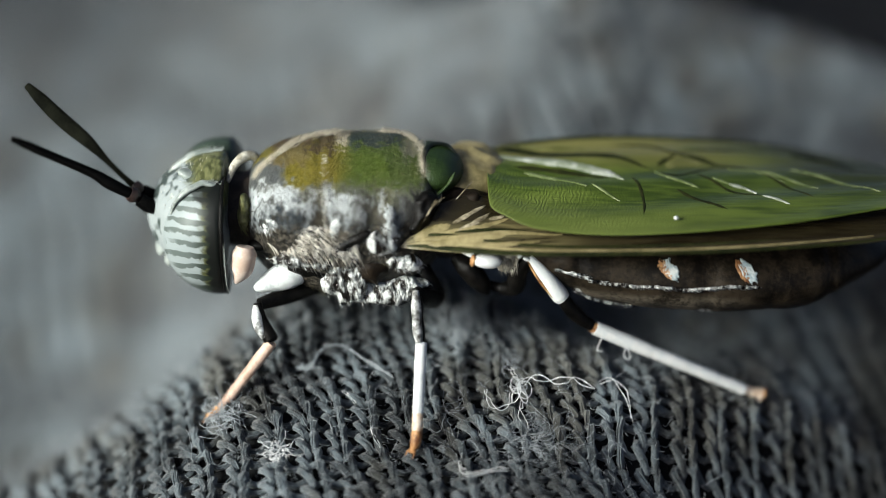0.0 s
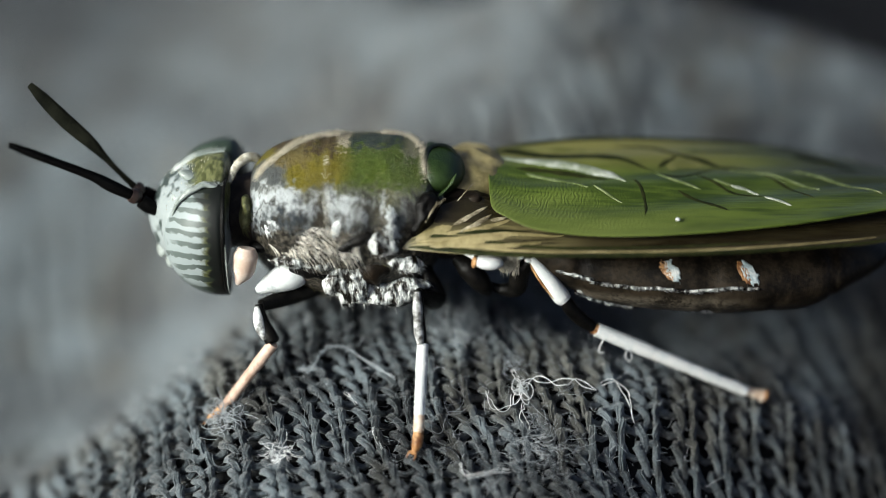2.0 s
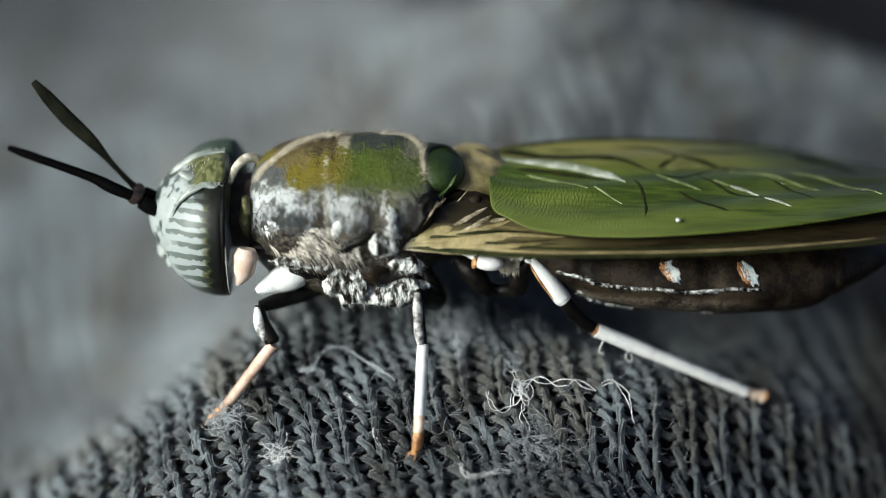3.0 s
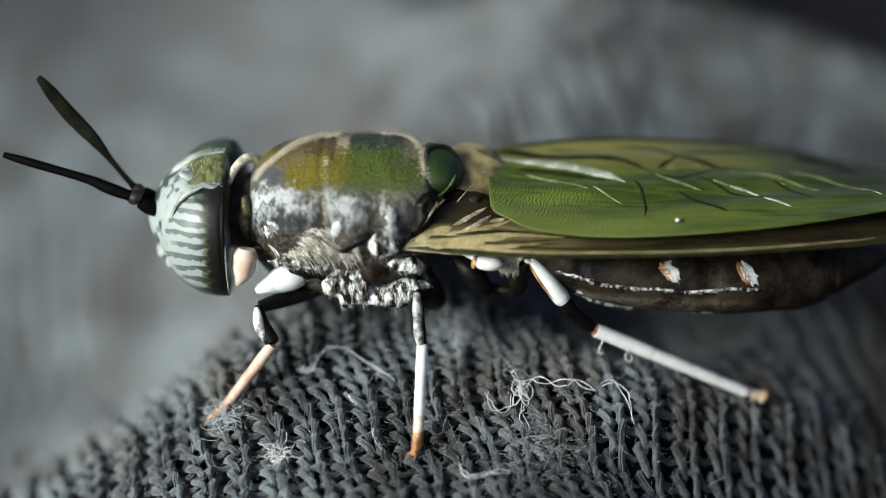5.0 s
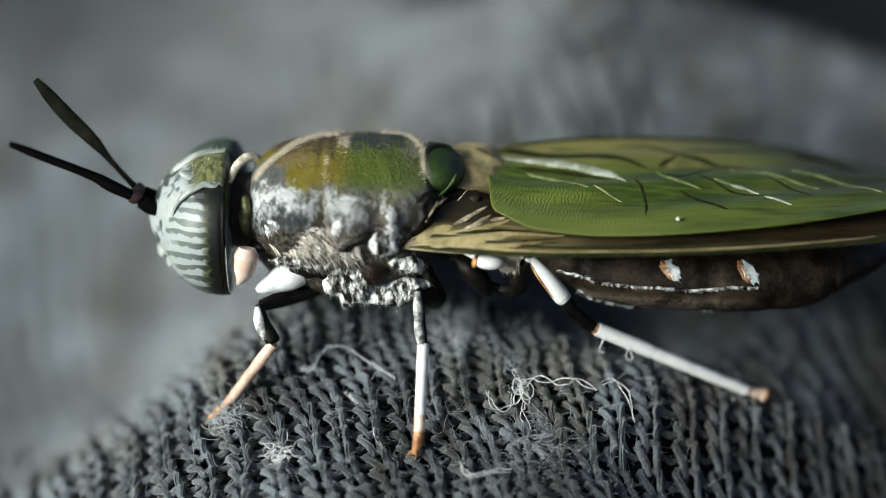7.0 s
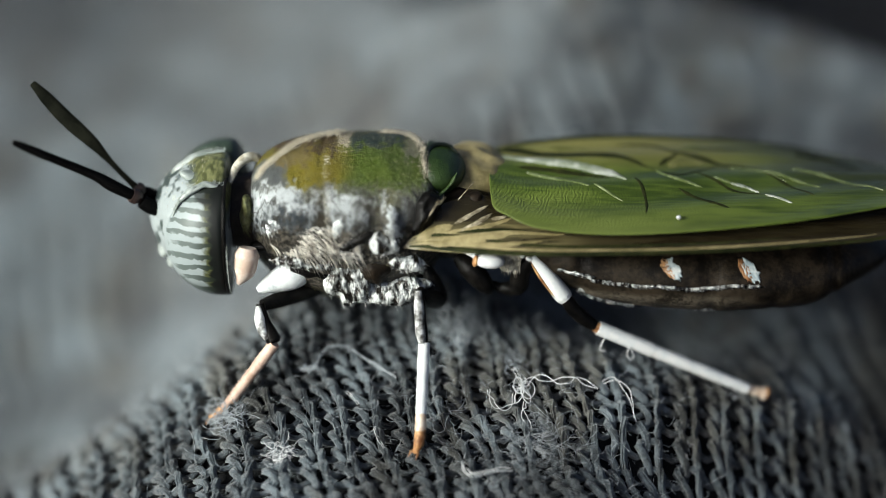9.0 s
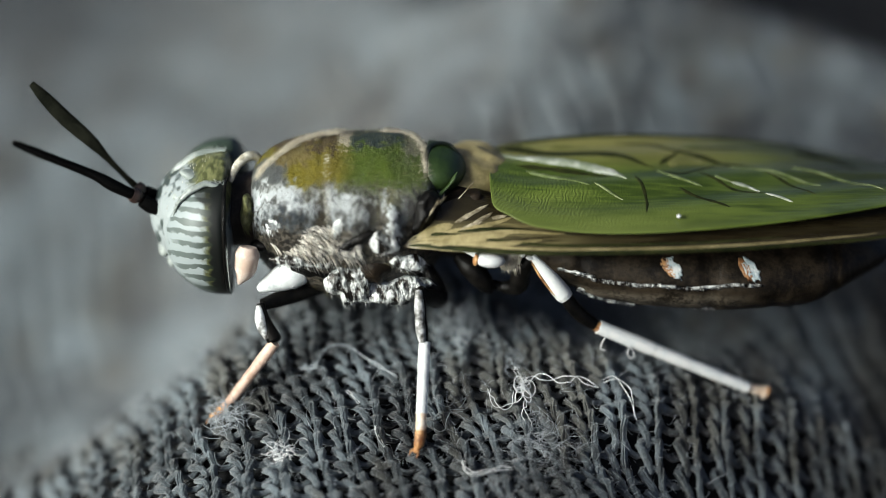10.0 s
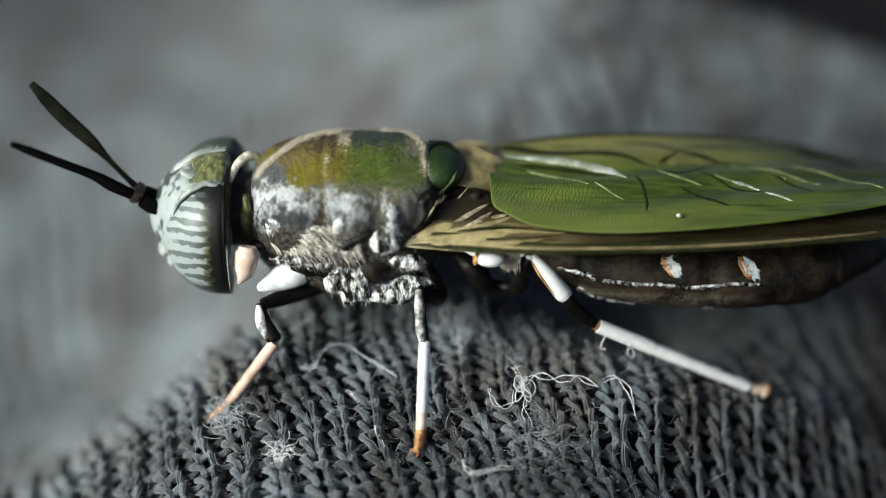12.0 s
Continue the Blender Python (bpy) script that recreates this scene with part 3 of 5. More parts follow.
def fibres(name, piece, rows, radii, material, label):
    """Lint as one thing whose single fibres are its parts."""
    thing = empty(name)
    base = Vector(rows[0][0]) * MM
    thing.location = base
    for p, r in zip(rows, radii):
        m = yarn_mesh(piece, [p - np.array(base) / MM], [r], 5)
        m.materials.append(material)
        new(piece, m).parent = thing
    return tagged(thing, label, "lint")


def thread(name, points, radius, label, strands=1, spread=0.0, n=40, seed=1, material=LINT, sit=True):
    """A loose thread lying on the cloth; points (x, y, height over the cloth)."""
    rng = np.random.default_rng(seed)
    rows, radii = [], []
    for _ in range(strands):
        p = spline(points, n)
        wob = np.stack([np.interp(np.arange(n), np.arange(0, n + 4, 4), rng.normal(0, spread, len(np.arange(0, n + 4, 4)))) for _ in range(3)], 1)
        p = p + wob
        for q in p:
            q[2] = cloth_z(q[0], q[1]) + max(0.0, q[2])
        rows.append(p)
        radii.append(np.full(n, radius) * np.linspace(1.0, 0.7, n))
    return fibres(name, "strand", rows, radii, material, label)


def tuft(name, x, y, size, count, label, seed, material=LINT, radius=0.008):
    rng = np.random.default_rng(seed)
    rows, radii = [], []
    for _ in range(count):
        px, py = x + rng.normal(0, size * 0.3), y + rng.normal(0, size * 0.3)
        p = curl(rng, (px, py, cloth_z(px, py) + 0.03), rng.uniform(0.8, 2.0) * size, 18, 0.33, 0.8)
        p[:, 2] = np.maximum(p[:, 2], cloth_z(px, py) - 0.03)
        rows.append(p)
        radii.append(np.full(18, radius))
    return fibres(name, "fibre", rows, radii, material, label)


# ---- the fly ----
fly = empty("soldier_fly")
tagged(fly, "black soldier fly with green wings and white legs standing on cloth", "fly")

# head
HEAD = (-4.82, 0.0, 3.60)


def head_core():
    bm = bmesh.new()
    for v in ellipsoid(bm, HEAD, (1.40, 1.46, 1.44), u=48, v=32):
        if v.co.x > -4.60:
            v.co.x = -4.60 + 0.12 * (v.co.x + 4.60)
        # frons: shallow furrow beside each eye, swollen antenna base
        v.co.x -= 0.10 * math.exp(-((v.co.y + 0.15) / 0.35) ** 2 - ((v.co.z - 3.75) / 0.5) ** 2)
        v.co += 0.05 * noise.noise(v.co * 2.4) * Vector((-1, 0, 0.4))
    return bm


head = part("head", head_core(), FACE, fly, "pale frosted face with silvery hair")


def compound_eye(side):
    bm = bmesh.new()
    for v in ellipsoid(bm, (-4.70, side * 0.78 + 0.04, 3.60 + 0.09 * side), (1.22, 0.96, 1.32), u=48, v=32):
        if v.co.x > -4.57:
            v.co.x = -4.57 + (0.03 if side < 0 else 0.36) * (v.co.x + 4.57)
    return bm


part("compound_eye", compound_eye(-1), EYE_BANDS, head, "domed eye with white and dark bands")
part("compound_eye", compound_eye(1), EYE_DARK, head, "dark green domed eye")


def occiput():
    """Cream fuzzy arch behind the crown."""
    bm = bmesh.new()
    path = [(-4.50, -0.42, 4.66), (-4.38, -0.20, 4.90), (-4.18, 0.0, 5.02), (-3.98, 0.12, 4.98), (-3.90, 0.16, 4.78)]
    tube(bm, path, [0.05, 0.09, 0.11, 0.10, 0.06], n=24, sides=12)
    rng = random.Random(5)
    line = spline(path, 60)
    for _ in range(420):
        c = Vector(line[rng.randrange(60)])
        out = Vector((rng.uniform(-.6, .6), rng.uniform(-.8, .4), rng.uniform(-.2, .9))).normalized()
        hair(bm, c + out * 0.06, out + Vector((0.3, -0.1, 0.2)), rng.uniform(0.04, 0.08), 0.005)
    return bm


part("occiput", occiput(), HAIR_PALE, head, "cream fuzzy back of the crown")


def brow(path, radii, seed):
    """A white waxy ridge along the border of an eye."""
    bm = bmesh.new()
    tube(bm, path, radii, n=36, sides=12, flat=0.7)
    for v in bm.verts:
        v.co += 0.05 * noise.noise(v.co * 3.5 + Vector((seed, 0, 0))) * Vector((0.3, 0.4, 1))
    rng = random.Random(seed)
    line = spline(path, 40)
    for _ in range(160):
        c = Vector(line[rng.randrange(40)])
        hair(bm, c + Vector((0, rng.uniform(-.06, .06), 0.04)), (rng.uniform(-.2, .7), rng.uniform(-.6, .2), 0.5), rng.uniform(0.05, 0.10), 0.005)
    return bm


part("brow", brow([(-5.66, -1.06, 4.22), (-5.52, -1.02, 4.50), (-5.30, -0.94, 4.72), (-5.02, -0.88, 4.82), (-4.78, -0.84, 4.82), (-4.60, -0.80, 4.76)], [0.015, 0.06, 0.09, 0.08, 0.08, 0.04], 1), BROW, head, "white waxy ridge along the border of the eye")
part("brow", brow([(-6.02, -0.05, 4.28), (-5.72, 0.08, 4.66), (-5.36, 0.18, 4.93), (-5.00, 0.26, 5.03), (-4.66, 0.28, 5.05)], [0.03, 0.08, 0.10, 0.07, 0.04], 2), BROW, head, "white waxy ridge along the border of the eye")


def eye_rim(side):
    bm = bmesh.new()
    ring = [(-4.56, side * 0.76 + 0.94 * math.cos(a), 3.53 + 1.29 * math.sin(a)) for a in np.linspace(0, 2 * math.pi, 49)]
    tube(bm, ring, [0.035, 0.035], n=96, sides=6, across=(1, 0, 0))
    return bm


part("eye_rim", eye_rim(-1), BLACK, head, "shiny black rear rim of the eye")
# the rim's thin highlight, built as a pale line
bm = bmesh.new()
tube(bm, [(-4.50, -0.76 + 0.96 * math.cos(a), 3.53 + 1.30 * math.sin(a)) for a in np.linspace(2.9, 4.3, 12)], [0.004, 0.016, 0.012, 0.018, 0.01, 0.004], n=40, sides=6)
part("rim_glint", bm, BROW, head, "thin pale line painted as the eye rim's highlight")


def face_lumps():
    bm = bmesh.new()
    for c, s in (((-5.93, -0.50, 3.25), (0.16, 0.30, 0.34)), ((-5.76, -0.60, 3.02), (0.15, 0.26, 0.28)), ((-5.98, -0.25, 4.02), (0.16, 0.3, 0.26)), ((-5.72, -0.80, 3.62), (0.18, 0.20, 0.26)), ((-5.56, -0.62, 4.40), (0.16, 0.24, 0.16)), ((-5.28, -0.42, 4.80), (0.24, 0.16, 0.10))):
        ellipsoid(bm, c, s, (0, 20, 10), 28, 18, rough=0.35)
    return bm


part("face_plate", face_lumps(), BROW, head, "white waxy plates of the face")


def head_hair():
    bm = bmesh.new()
    rng = random.Random(3)
    for _ in range(160):
        a, b = rng.uniform(-1.1, 0.6), rng.uniform(0.15, 1.25)
        d = Vector((-math.cos(b) * rng.uniform(0.2, 1), math.sin(a), math.sin(b) * 0.9 + 0.1)).normalized()
        root = Vector(HEAD) + Vector((d.x * 1.40, d.y * 1.34, d.z * 1.44))
        hair(bm, root, d + Vector((0.5, rng.uniform(-.4, .4), 0.1)), rng.uniform(0.05, 0.13), 0.005)
    return bm


tagged(part("face_hair", head_hair(), HAIR_PALE, head, "short pale hairs on the face"), kind="stuff")


def scape(joint_a, joint_b):
    bm = bmesh.new()
    tube(bm, [joint_a, joint_b], [0.10, 0.17, 0.15], n=8, sides=10)
    return bm


JOINT_NEAR, JOINT_FAR = (-6.52, -0.45, 4.33), (-6.50, -0.15, 4.33)
part("scape", scape((-6.02, -0.38, 3.90), (-6.40, -0.44, 4.22)), ANTENNA, head, "black hairy antenna root")
part("scape", scape((-6.02, 0.02, 3.95), (-6.38, -0.10, 4.24)), ANTENNA, head, "black hairy antenna root")


def antenna(joint, path, radii, flat, leaf_material, label):
    """Flagellum along its own -x axis from the joint at its origin."""
    root = part("antenna", scape((0.14, 0, -0.02), (-0.10, 0, 0)), ANTENNA_ROOT, fly, label)
    root.location = Vector(joint) * MM
    bm = bmesh.new()
    tube(bm, path, radii, n=40, sides=12, flat=flat, across=(0, 0, 1))
    rng = random.Random(8)
    for _ in range(320):
        i = rng.uniform(0.05, 0.98)
        c = spline(path, 50)[int(i * 49)]
        r = float(np.interp(i, np.linspace(0, 1, len(radii)), radii))
        a = rng.uniform(0, 6.28)
        out = Vector((0, math.cos(a), math.sin(a) * flat))
        hair(bm, Vector(c) + out * r * 0.9, out + Vector((-0.8, 0, 0)), 0.05, 0.006)
    part("flagellum", bm, leaf_material, root)
    return root


antenna_near = antenna(JOINT_NEAR, [(0.02, 0, 0), (-0.55, 0.01, 0), (-0.95, 0.05, 0), (-1.4, 0.04, 0), (-2.1, 0.01, 0), (-2.86, -0.02, 0)],
                       [0.11, 0.12, 0.13, 0.12, 0.10, 0.092, 0.09, 0.088, 0.09, 0.088, 0.06], 1.1, ANTENNA, "thin black antenna with a red-brown joint")
antenna_far = antenna(JOINT_FAR, [(0.0, 0, 0), (-0.7, 0.0, 0), (-1.35, 0.02, 0), (-2.2, -0.02, 0), (-3.17, 0.0, 0)],
                      [0.085, 0.06, 0.055, 0.06, 0.085, 0.125, 0.15, 0.16, 0.155, 0.135, 0.07], 0.35, ANTENNA_LEAF, "olive-black antenna with a flattened leaf-shaped tip")

# thorax: rows of x, centre height, half width, half height
THORAX_FORM = [(-4.12, 3.80, 0.45, 0.55), (-3.98, 3.80, 1.00, 1.05), (-3.5, 3.74, 1.42, 1.46), (-2.7, 3.68, 1.70, 1.74),
               (-1.7, 3.66, 1.76, 1.79), (-0.9, 3.70, 1.62, 1.70), (-0.35, 3.78, 1.36, 1.42), (0.0, 3.85, 0.95, 1.0)]


def swell(w):
    """Seam, shoulder and swellings of the thorax at a point of its plain form."""
    if w.z > 3.2:
        cut = math.exp(-((w.x + 2.38 + 0.12 * (w.z - 4)) / 0.07) ** 2) * (0.13 if w.z < 4.7 else 0.05)
        k = 1 - cut / 1.7
        w.y, w.z = w.y * k, 3.7 + (w.z - 3.7) * k
    for bx, bz, size, much in ((-3.1, 4.65, 0.45, 0.14), (-1.85, 4.60, 0.42, 0.13), (-1.05, 4.35, 0.16, 0.12), (-2.5, 4.25, 0.20, -0.07), (-1.42, 4.30, 0.16, -0.06), (-3.3, 4.15, 0.30, 0.05)):
        w.y *= 1 + much * math.exp(-((w.x - bx) / size) ** 2 - ((w.z - bz) / 0.40) ** 2)
    return w


def thorax_mesh():
    bm = body_loft(THORAX_FORM, 90, 90, 0.035)
    for v in bm.verts:
        swell(v.co)
        v.co.y += 0.025 * noise.noise(v.co * 5.0)
    return bm


thorax = part("thorax", thorax_mesh(), THORAX, fly, "thorax with painted green reflection on top and silvery grey flanks")


def on_thorax(x, w, k=1.0):
    zc, a, b = loft_at(THORAX_FORM, x)
    return Vector((x, a * k * math.cos(w), zc + b * k * math.sin(w))), Vector((0, math.cos(w) / a, math.sin(w) / b)).normalized()


def thorax_hair():
    bm = bmesh.new()
    rng = random.Random(11)
    for _ in range(2600):
        x, w = rng.uniform(-4.0, -0.3), rng.uniform(math.pi * 0.35, math.pi * 1.42)
        p, n = on_thorax(x, w)
        hair(bm, p, n * 0.45 + Vector((0.7, rng.uniform(-.3, .3), rng.uniform(-.5, .1))), rng.uniform(0.05, 0.12), 0.0028)
    return bm


def flank_bristles():
    bm = bmesh.new()
    rng = random.Random(12)
    for _ in range(430):
        x, w = rng.uniform(-3.65, -1.8), rng.uniform(math.pi * 0.89, math.pi * 1.02)
        p, n = on_thorax(x, w)
        hair(bm, p, n * 0.4 + Vector((0.75, 0, -0.55 + rng.uniform(-.7, .5))), rng.uniform(0.15, 0.5), 0.0125, 0.35)
    return bm


tagged(part("body_hair", thorax_hair(), HAIR_GOLD, thorax, "short pale gold hairs"), kind="stuff")
def crest_hair():
    bm = bmesh.new()
    rng = random.Random(16)
    for _ in range(130):
        x, w = rng.uniform(-3.8, -0.45), rng.uniform(math.pi * 0.40, math.pi * 0.58)
        p, n = on_thorax(x, w)
        hair(bm, p, n * 0.8 + Vector((0.6, rng.uniform(-.5, .5), 0)), rng.uniform(0.04, 0.09), 0.005)
    return bm


tagged(part("crest_hair", crest_hair(), HAIR_GOLD, thorax, "cream fuzz along the crest of the thorax"), kind="stuff")


def fringe(edge, count, seed):
    """Hair along a line (x, height over flank and back) of the thorax."""
    bm = bmesh.new()
    rng = random.Random(seed)
    edge = spline(edge, 200)
    turns = np.linspace(0.36, 0.95, 240) * math.pi
    for _ in range(count):
        x, h = edge[rng.randrange(200)]
        zc, a, b = loft_at(THORAX_FORM, x)
        w = turns[int(np.abs(0.866 * (zc + b * np.sin(turns)) + 0.5 * a * np.cos(turns) - h).argmin())]
        p, n = on_thorax(x + rng.gauss(0, 0.05), w + rng.gauss(0, 0.05), 1.01)
        hair(bm, p, n * 0.35 + Vector((0.5 + rng.uniform(-.3, .3), rng.uniform(-.4, .4), rng.uniform(-.1, .5))), rng.uniform(0.05, 0.17), 0.004)
    return bm


tagged(part("front_fringe", fringe([(-4.00, 3.86), (-3.93, 3.98), (-3.77, 4.15), (-3.47, 4.38), (-3.24, 4.56), (-3.0, 4.70), (-2.6, 4.82), (-2.2, 4.87)], 1500, 19), HAIR_PEACH, thorax, "cream hair fringe along the front edge"), kind="stuff")
tagged(part("rear_fringe", fringe([(-1.30, 4.90), (-0.95, 4.88), (-0.66, 4.78), (-0.46, 4.55), (-0.40, 4.25), (-0.40, 3.95)], 750, 20), HAIR_PEACH, thorax, "cream hair fringe along the rear edge"), kind="stuff")


def suture_hair():
    bm = bmesh.new()
    rng = random.Random(14)
    for _ in range(130):
        w = rng.uniform(math.pi * 0.60, math.pi * 0.93)
        p, n = on_thorax(-2.36 - 0.10 * math.sin(w) + rng.uniform(-0.05, 0.05), w)
        hair(bm, p, n * 0.6 + Vector((rng.uniform(-.3, .8), 0, -0.3)), rng.uniform(0.06, 0.16), 0.006)
    return bm


tagged(part("suture_hair", suture_hair(), HAIR_PALE, thorax, "cream hairs along the seam of the thorax"), kind="stuff")
tagged(part("flank_bristles", flank_bristles(), HAIR_CREAM, thorax, "cream bristles low on the flank"), kind="stuff")


def flank_patch(x, w, wide, tall, seed, slope=0.0):
    """A flank highlight painted as a ragged white patch, with short hairs on it."""
    bm = bmesh.new()
    n, grid = 16, {}
    for i in range(n + 1):
        for j in range(n + 1):
            u, v = 2 * i / n - 1, 2 * j / n - 1
            if u * u + v * v + 1.3 * noise.noise(Vector((u * 2.4, v * 2.4, seed))) < 0.75:
                p = swell(on_thorax(x + u * wide + v * slope, w * math.pi - v * tall)[0])
                grid[i, j] = bm.verts.new(p + Vector((0, -0.020 - 0.025 * noise.noise(Vector((u * 5, v * 5, seed))), 0)))
    for i in range(n):
        for j in range(n):
            q = [grid.get(k) for k in ((i, j), (i + 1, j), (i + 1, j + 1), (i, j + 1))]
            if all(q):
                bm.faces.new(q)
    rng = random.Random(seed)
    spots = [v.co.copy() for v in grid.values()]
    for v in bmesh.ops.extrude_face_region(bm, geom=bm.faces[:])["geom"]:
        if isinstance(v, bmesh.types.BMVert):
            v.co.y += 0.05
    for _ in range(170):
        hair(bm, rng.choice(spots), (0.35 + rng.uniform(-.3, .3), -0.25, -0.8), rng.uniform(0.06, 0.14), 0.008)
    part("glint_patch", bm, PATCH, thorax, "flank highlight painted as a bright white hairy patch")


flank_patch(-3.58, 0.915, 0.17, 0.15, 7, 0.06)
flank_patch(-1.06, 0.835, 0.12, 0.10, 2)
flank_patch(-1.04, 0.905, 0.17, 0.13, 3, -0.06)
flank_patch(-2.20, 0.885, 0.10, 0.13, 4, 0.08)


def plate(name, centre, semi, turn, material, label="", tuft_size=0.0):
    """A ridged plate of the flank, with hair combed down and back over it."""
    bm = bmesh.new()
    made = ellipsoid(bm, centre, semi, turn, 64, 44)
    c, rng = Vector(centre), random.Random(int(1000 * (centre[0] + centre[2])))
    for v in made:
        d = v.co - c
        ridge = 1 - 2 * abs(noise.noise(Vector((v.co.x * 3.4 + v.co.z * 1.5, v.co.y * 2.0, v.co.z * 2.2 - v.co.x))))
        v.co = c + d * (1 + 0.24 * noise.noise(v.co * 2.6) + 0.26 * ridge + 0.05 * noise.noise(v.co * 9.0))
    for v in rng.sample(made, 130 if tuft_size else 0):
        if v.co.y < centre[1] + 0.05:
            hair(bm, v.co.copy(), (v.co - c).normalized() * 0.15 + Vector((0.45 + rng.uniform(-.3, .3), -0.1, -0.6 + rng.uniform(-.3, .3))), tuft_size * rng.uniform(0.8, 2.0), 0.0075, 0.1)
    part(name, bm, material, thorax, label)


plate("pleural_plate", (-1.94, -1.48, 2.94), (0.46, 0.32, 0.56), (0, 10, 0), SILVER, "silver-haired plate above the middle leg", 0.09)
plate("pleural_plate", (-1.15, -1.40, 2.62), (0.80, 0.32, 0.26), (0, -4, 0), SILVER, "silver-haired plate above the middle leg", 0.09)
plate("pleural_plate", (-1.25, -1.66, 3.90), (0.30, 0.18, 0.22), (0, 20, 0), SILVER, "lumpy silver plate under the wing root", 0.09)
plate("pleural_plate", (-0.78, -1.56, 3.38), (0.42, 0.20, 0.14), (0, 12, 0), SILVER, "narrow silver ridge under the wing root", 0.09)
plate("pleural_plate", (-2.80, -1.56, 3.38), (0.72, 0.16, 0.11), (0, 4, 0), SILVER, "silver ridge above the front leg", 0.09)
# dark lumps that bulge: the shade of pits is put into their colour
plate("pleural_shade", (-1.44, -1.58, 3.16), (0.34, 0.20, 0.28), (0, 0, 0), DARK_BROWN, "dark lump for the shade between the plates")
plate("pleural_shade", (-2.62, -1.42, 3.10), (0.52, 0.20, 0.17), (0, 4, 0), BLACK, "black lump for the shade above the front hip")
plate("pleural_shade", (-3.84, -1.08, 3.48), (0.20, 0.16, 0.10), (0, 0, 0), BLACK, "black lump for the shade behind the neck")
plate("pleural_shade", (-1.85, -1.68, 3.92), (0.42, 0.14, 0.12), (0, -28, 0), BLACK, "black lump for the shaded seam on the flank")
plate("wing_socket_shade", (-0.50, -1.10, 4.22), (0.26, 0.34, 0.62), (0, 30, 0), BLACK, "black lump for the shade at the wing root")
plate("collar", (-4.16, -0.80, 4.10), (0.11, 0.22, 0.36), (0, 5, 0), OLIVE, "olive collar behind the head", 0.12)


def neck():
    bm = bmesh.new()
    tube(bm, [(-4.65, 0, 3.75), (-3.9, 0, 3.75)], [0.75, 0.8, 0.95], n=10, sides=24)
    return bm


part("neck", neck(), NECK, fly, "dark brown neck")


def scutellum():
    bm = bmesh.new()
    for v in ellipsoid(bm, (-0.22, 0.02, 4.80), (0.72, 0.84, 0.47), (0, 8, 0), 36, 24):
        if v.co.x < -0.30:
            v.co.x = -0.30 + 0.1 * (v.co.x + 0.30)
        v.co.z += 0.02 * noise.noise(v.co * 2.5)
    return bm


def wing_root():
    """Tan folds between the shield and the wing."""
    bm = bmesh.new()
    for v in ellipsoid(bm, (0.64, 0.34, 4.56), (0.78, 0.84, 0.36), (12, 4, 0), 56, 40, 0.10):
        # folds that fan out from the shield
        fan = math.atan2(v.co.y - 0.9, v.co.x + 0.9)
        v.co.z += 0.025 * math.sin(fan * 22.0 + 3.0 * noise.noise(v.co * 1.5))
    return bm


part("scutellum", scutellum(), SCUTELLUM, fly, "dark green shield behind the thorax")
bm = bmesh.new()
tube(bm, [(-0.36, -0.88, 4.70), (-0.36, -0.66, 4.98), (-0.35, -0.36, 5.17), (-0.30, -0.05, 5.27), (-0.12, 0.14, 5.28), (0.14, 0.20, 5.22), (0.36, 0.10, 5.04)], [0.03, 0.06, 0.07, 0.06, 0.05, 0.04, 0.02], n=40, sides=10)
part("scutellum_edge", bm, SCUTELLUM_EDGE, fly, "blackish green edge of the shield")
part("wing_root", wing_root(), TAN, fly, "tan folded skin at the wing root")


# a dark brown lump whose colour stands in for a shaded hollow
def wing_hollow_shade():
    bm = bmesh.new()
    ellipsoid(bm, (0.45, -0.55, 4.26), (0.66, 0.42, 0.26), (0, -6, 0), 40, 26, 0.35)
    return bm


part("wing_hollow_shade", wing_hollow_shade(), DARK_BROWN, fly, "dark brown lump for the shade between shield and wing")


def root_fold(points, r, material=TAN_PALE):
    bm = bmesh.new()
    tube(bm, points, [r * 0.2, r, r * 0.6, r, r * 0.7, r * 0.2], n=24, sides=8, flat=0.6)
    part("wing_fold", bm, material, fly, "pale ridge of skin at the wing root")


root_fold([(0.30, -0.60, 4.99), (0.16, -0.76, 4.80), (-0.12, -0.98, 4.60), (-0.30, -1.14, 4.52)], 0.055, SCUTELLUM)
root_fold([(0.08, -1.30, 4.79), (-0.16, -1.42, 4.62), (-0.27, -1.46, 4.45), (-0.36, -1.48, 4.28)], 0.016)
root_fold([(-0.08, -1.36, 4.76), (-0.19, -1.44, 4.58), (-0.31, -1.47, 4.36)], 0.018)
root_fold([(0.66, -0.54, 4.74), (0.44, -0.80, 4.60), (0.30, -0.86, 4.46), (0.08, -1.08, 4.36)], 0.02)
root_fold([(0.02, -0.80, 4.66), (0.0, -0.98, 4.52), (-0.14, -1.16, 4.42)], 0.018)

# abdomen
ABDOMEN_FORM = [(-0.2, 3.70, 1.00, 0.95), (0.6, 3.60, 1.10, 0.85), (1.6, 3.45, 1.35, 0.80), (2.4, 3.30, 1.58, 0.84), (3.4, 2.98, 1.82, 0.94),
                (5.0, 2.83, 1.98, 0.97), (6.6, 2.78, 1.94, 0.96), (7.8, 2.74, 1.70, 0.86), (8.7, 2.84, 1.22, 0.58), (9.4, 2.84, 0.66, 0.34), (9.75, 2.86, 0.22, 0.14)]
abdomen = part("abdomen", body_loft(ABDOMEN_FORM, 90, 48, 0.02, (2.9, 4.25, 5.65, 7.05, 8.3)), ABDOMEN, fly, "dark brown segmented abdomen")


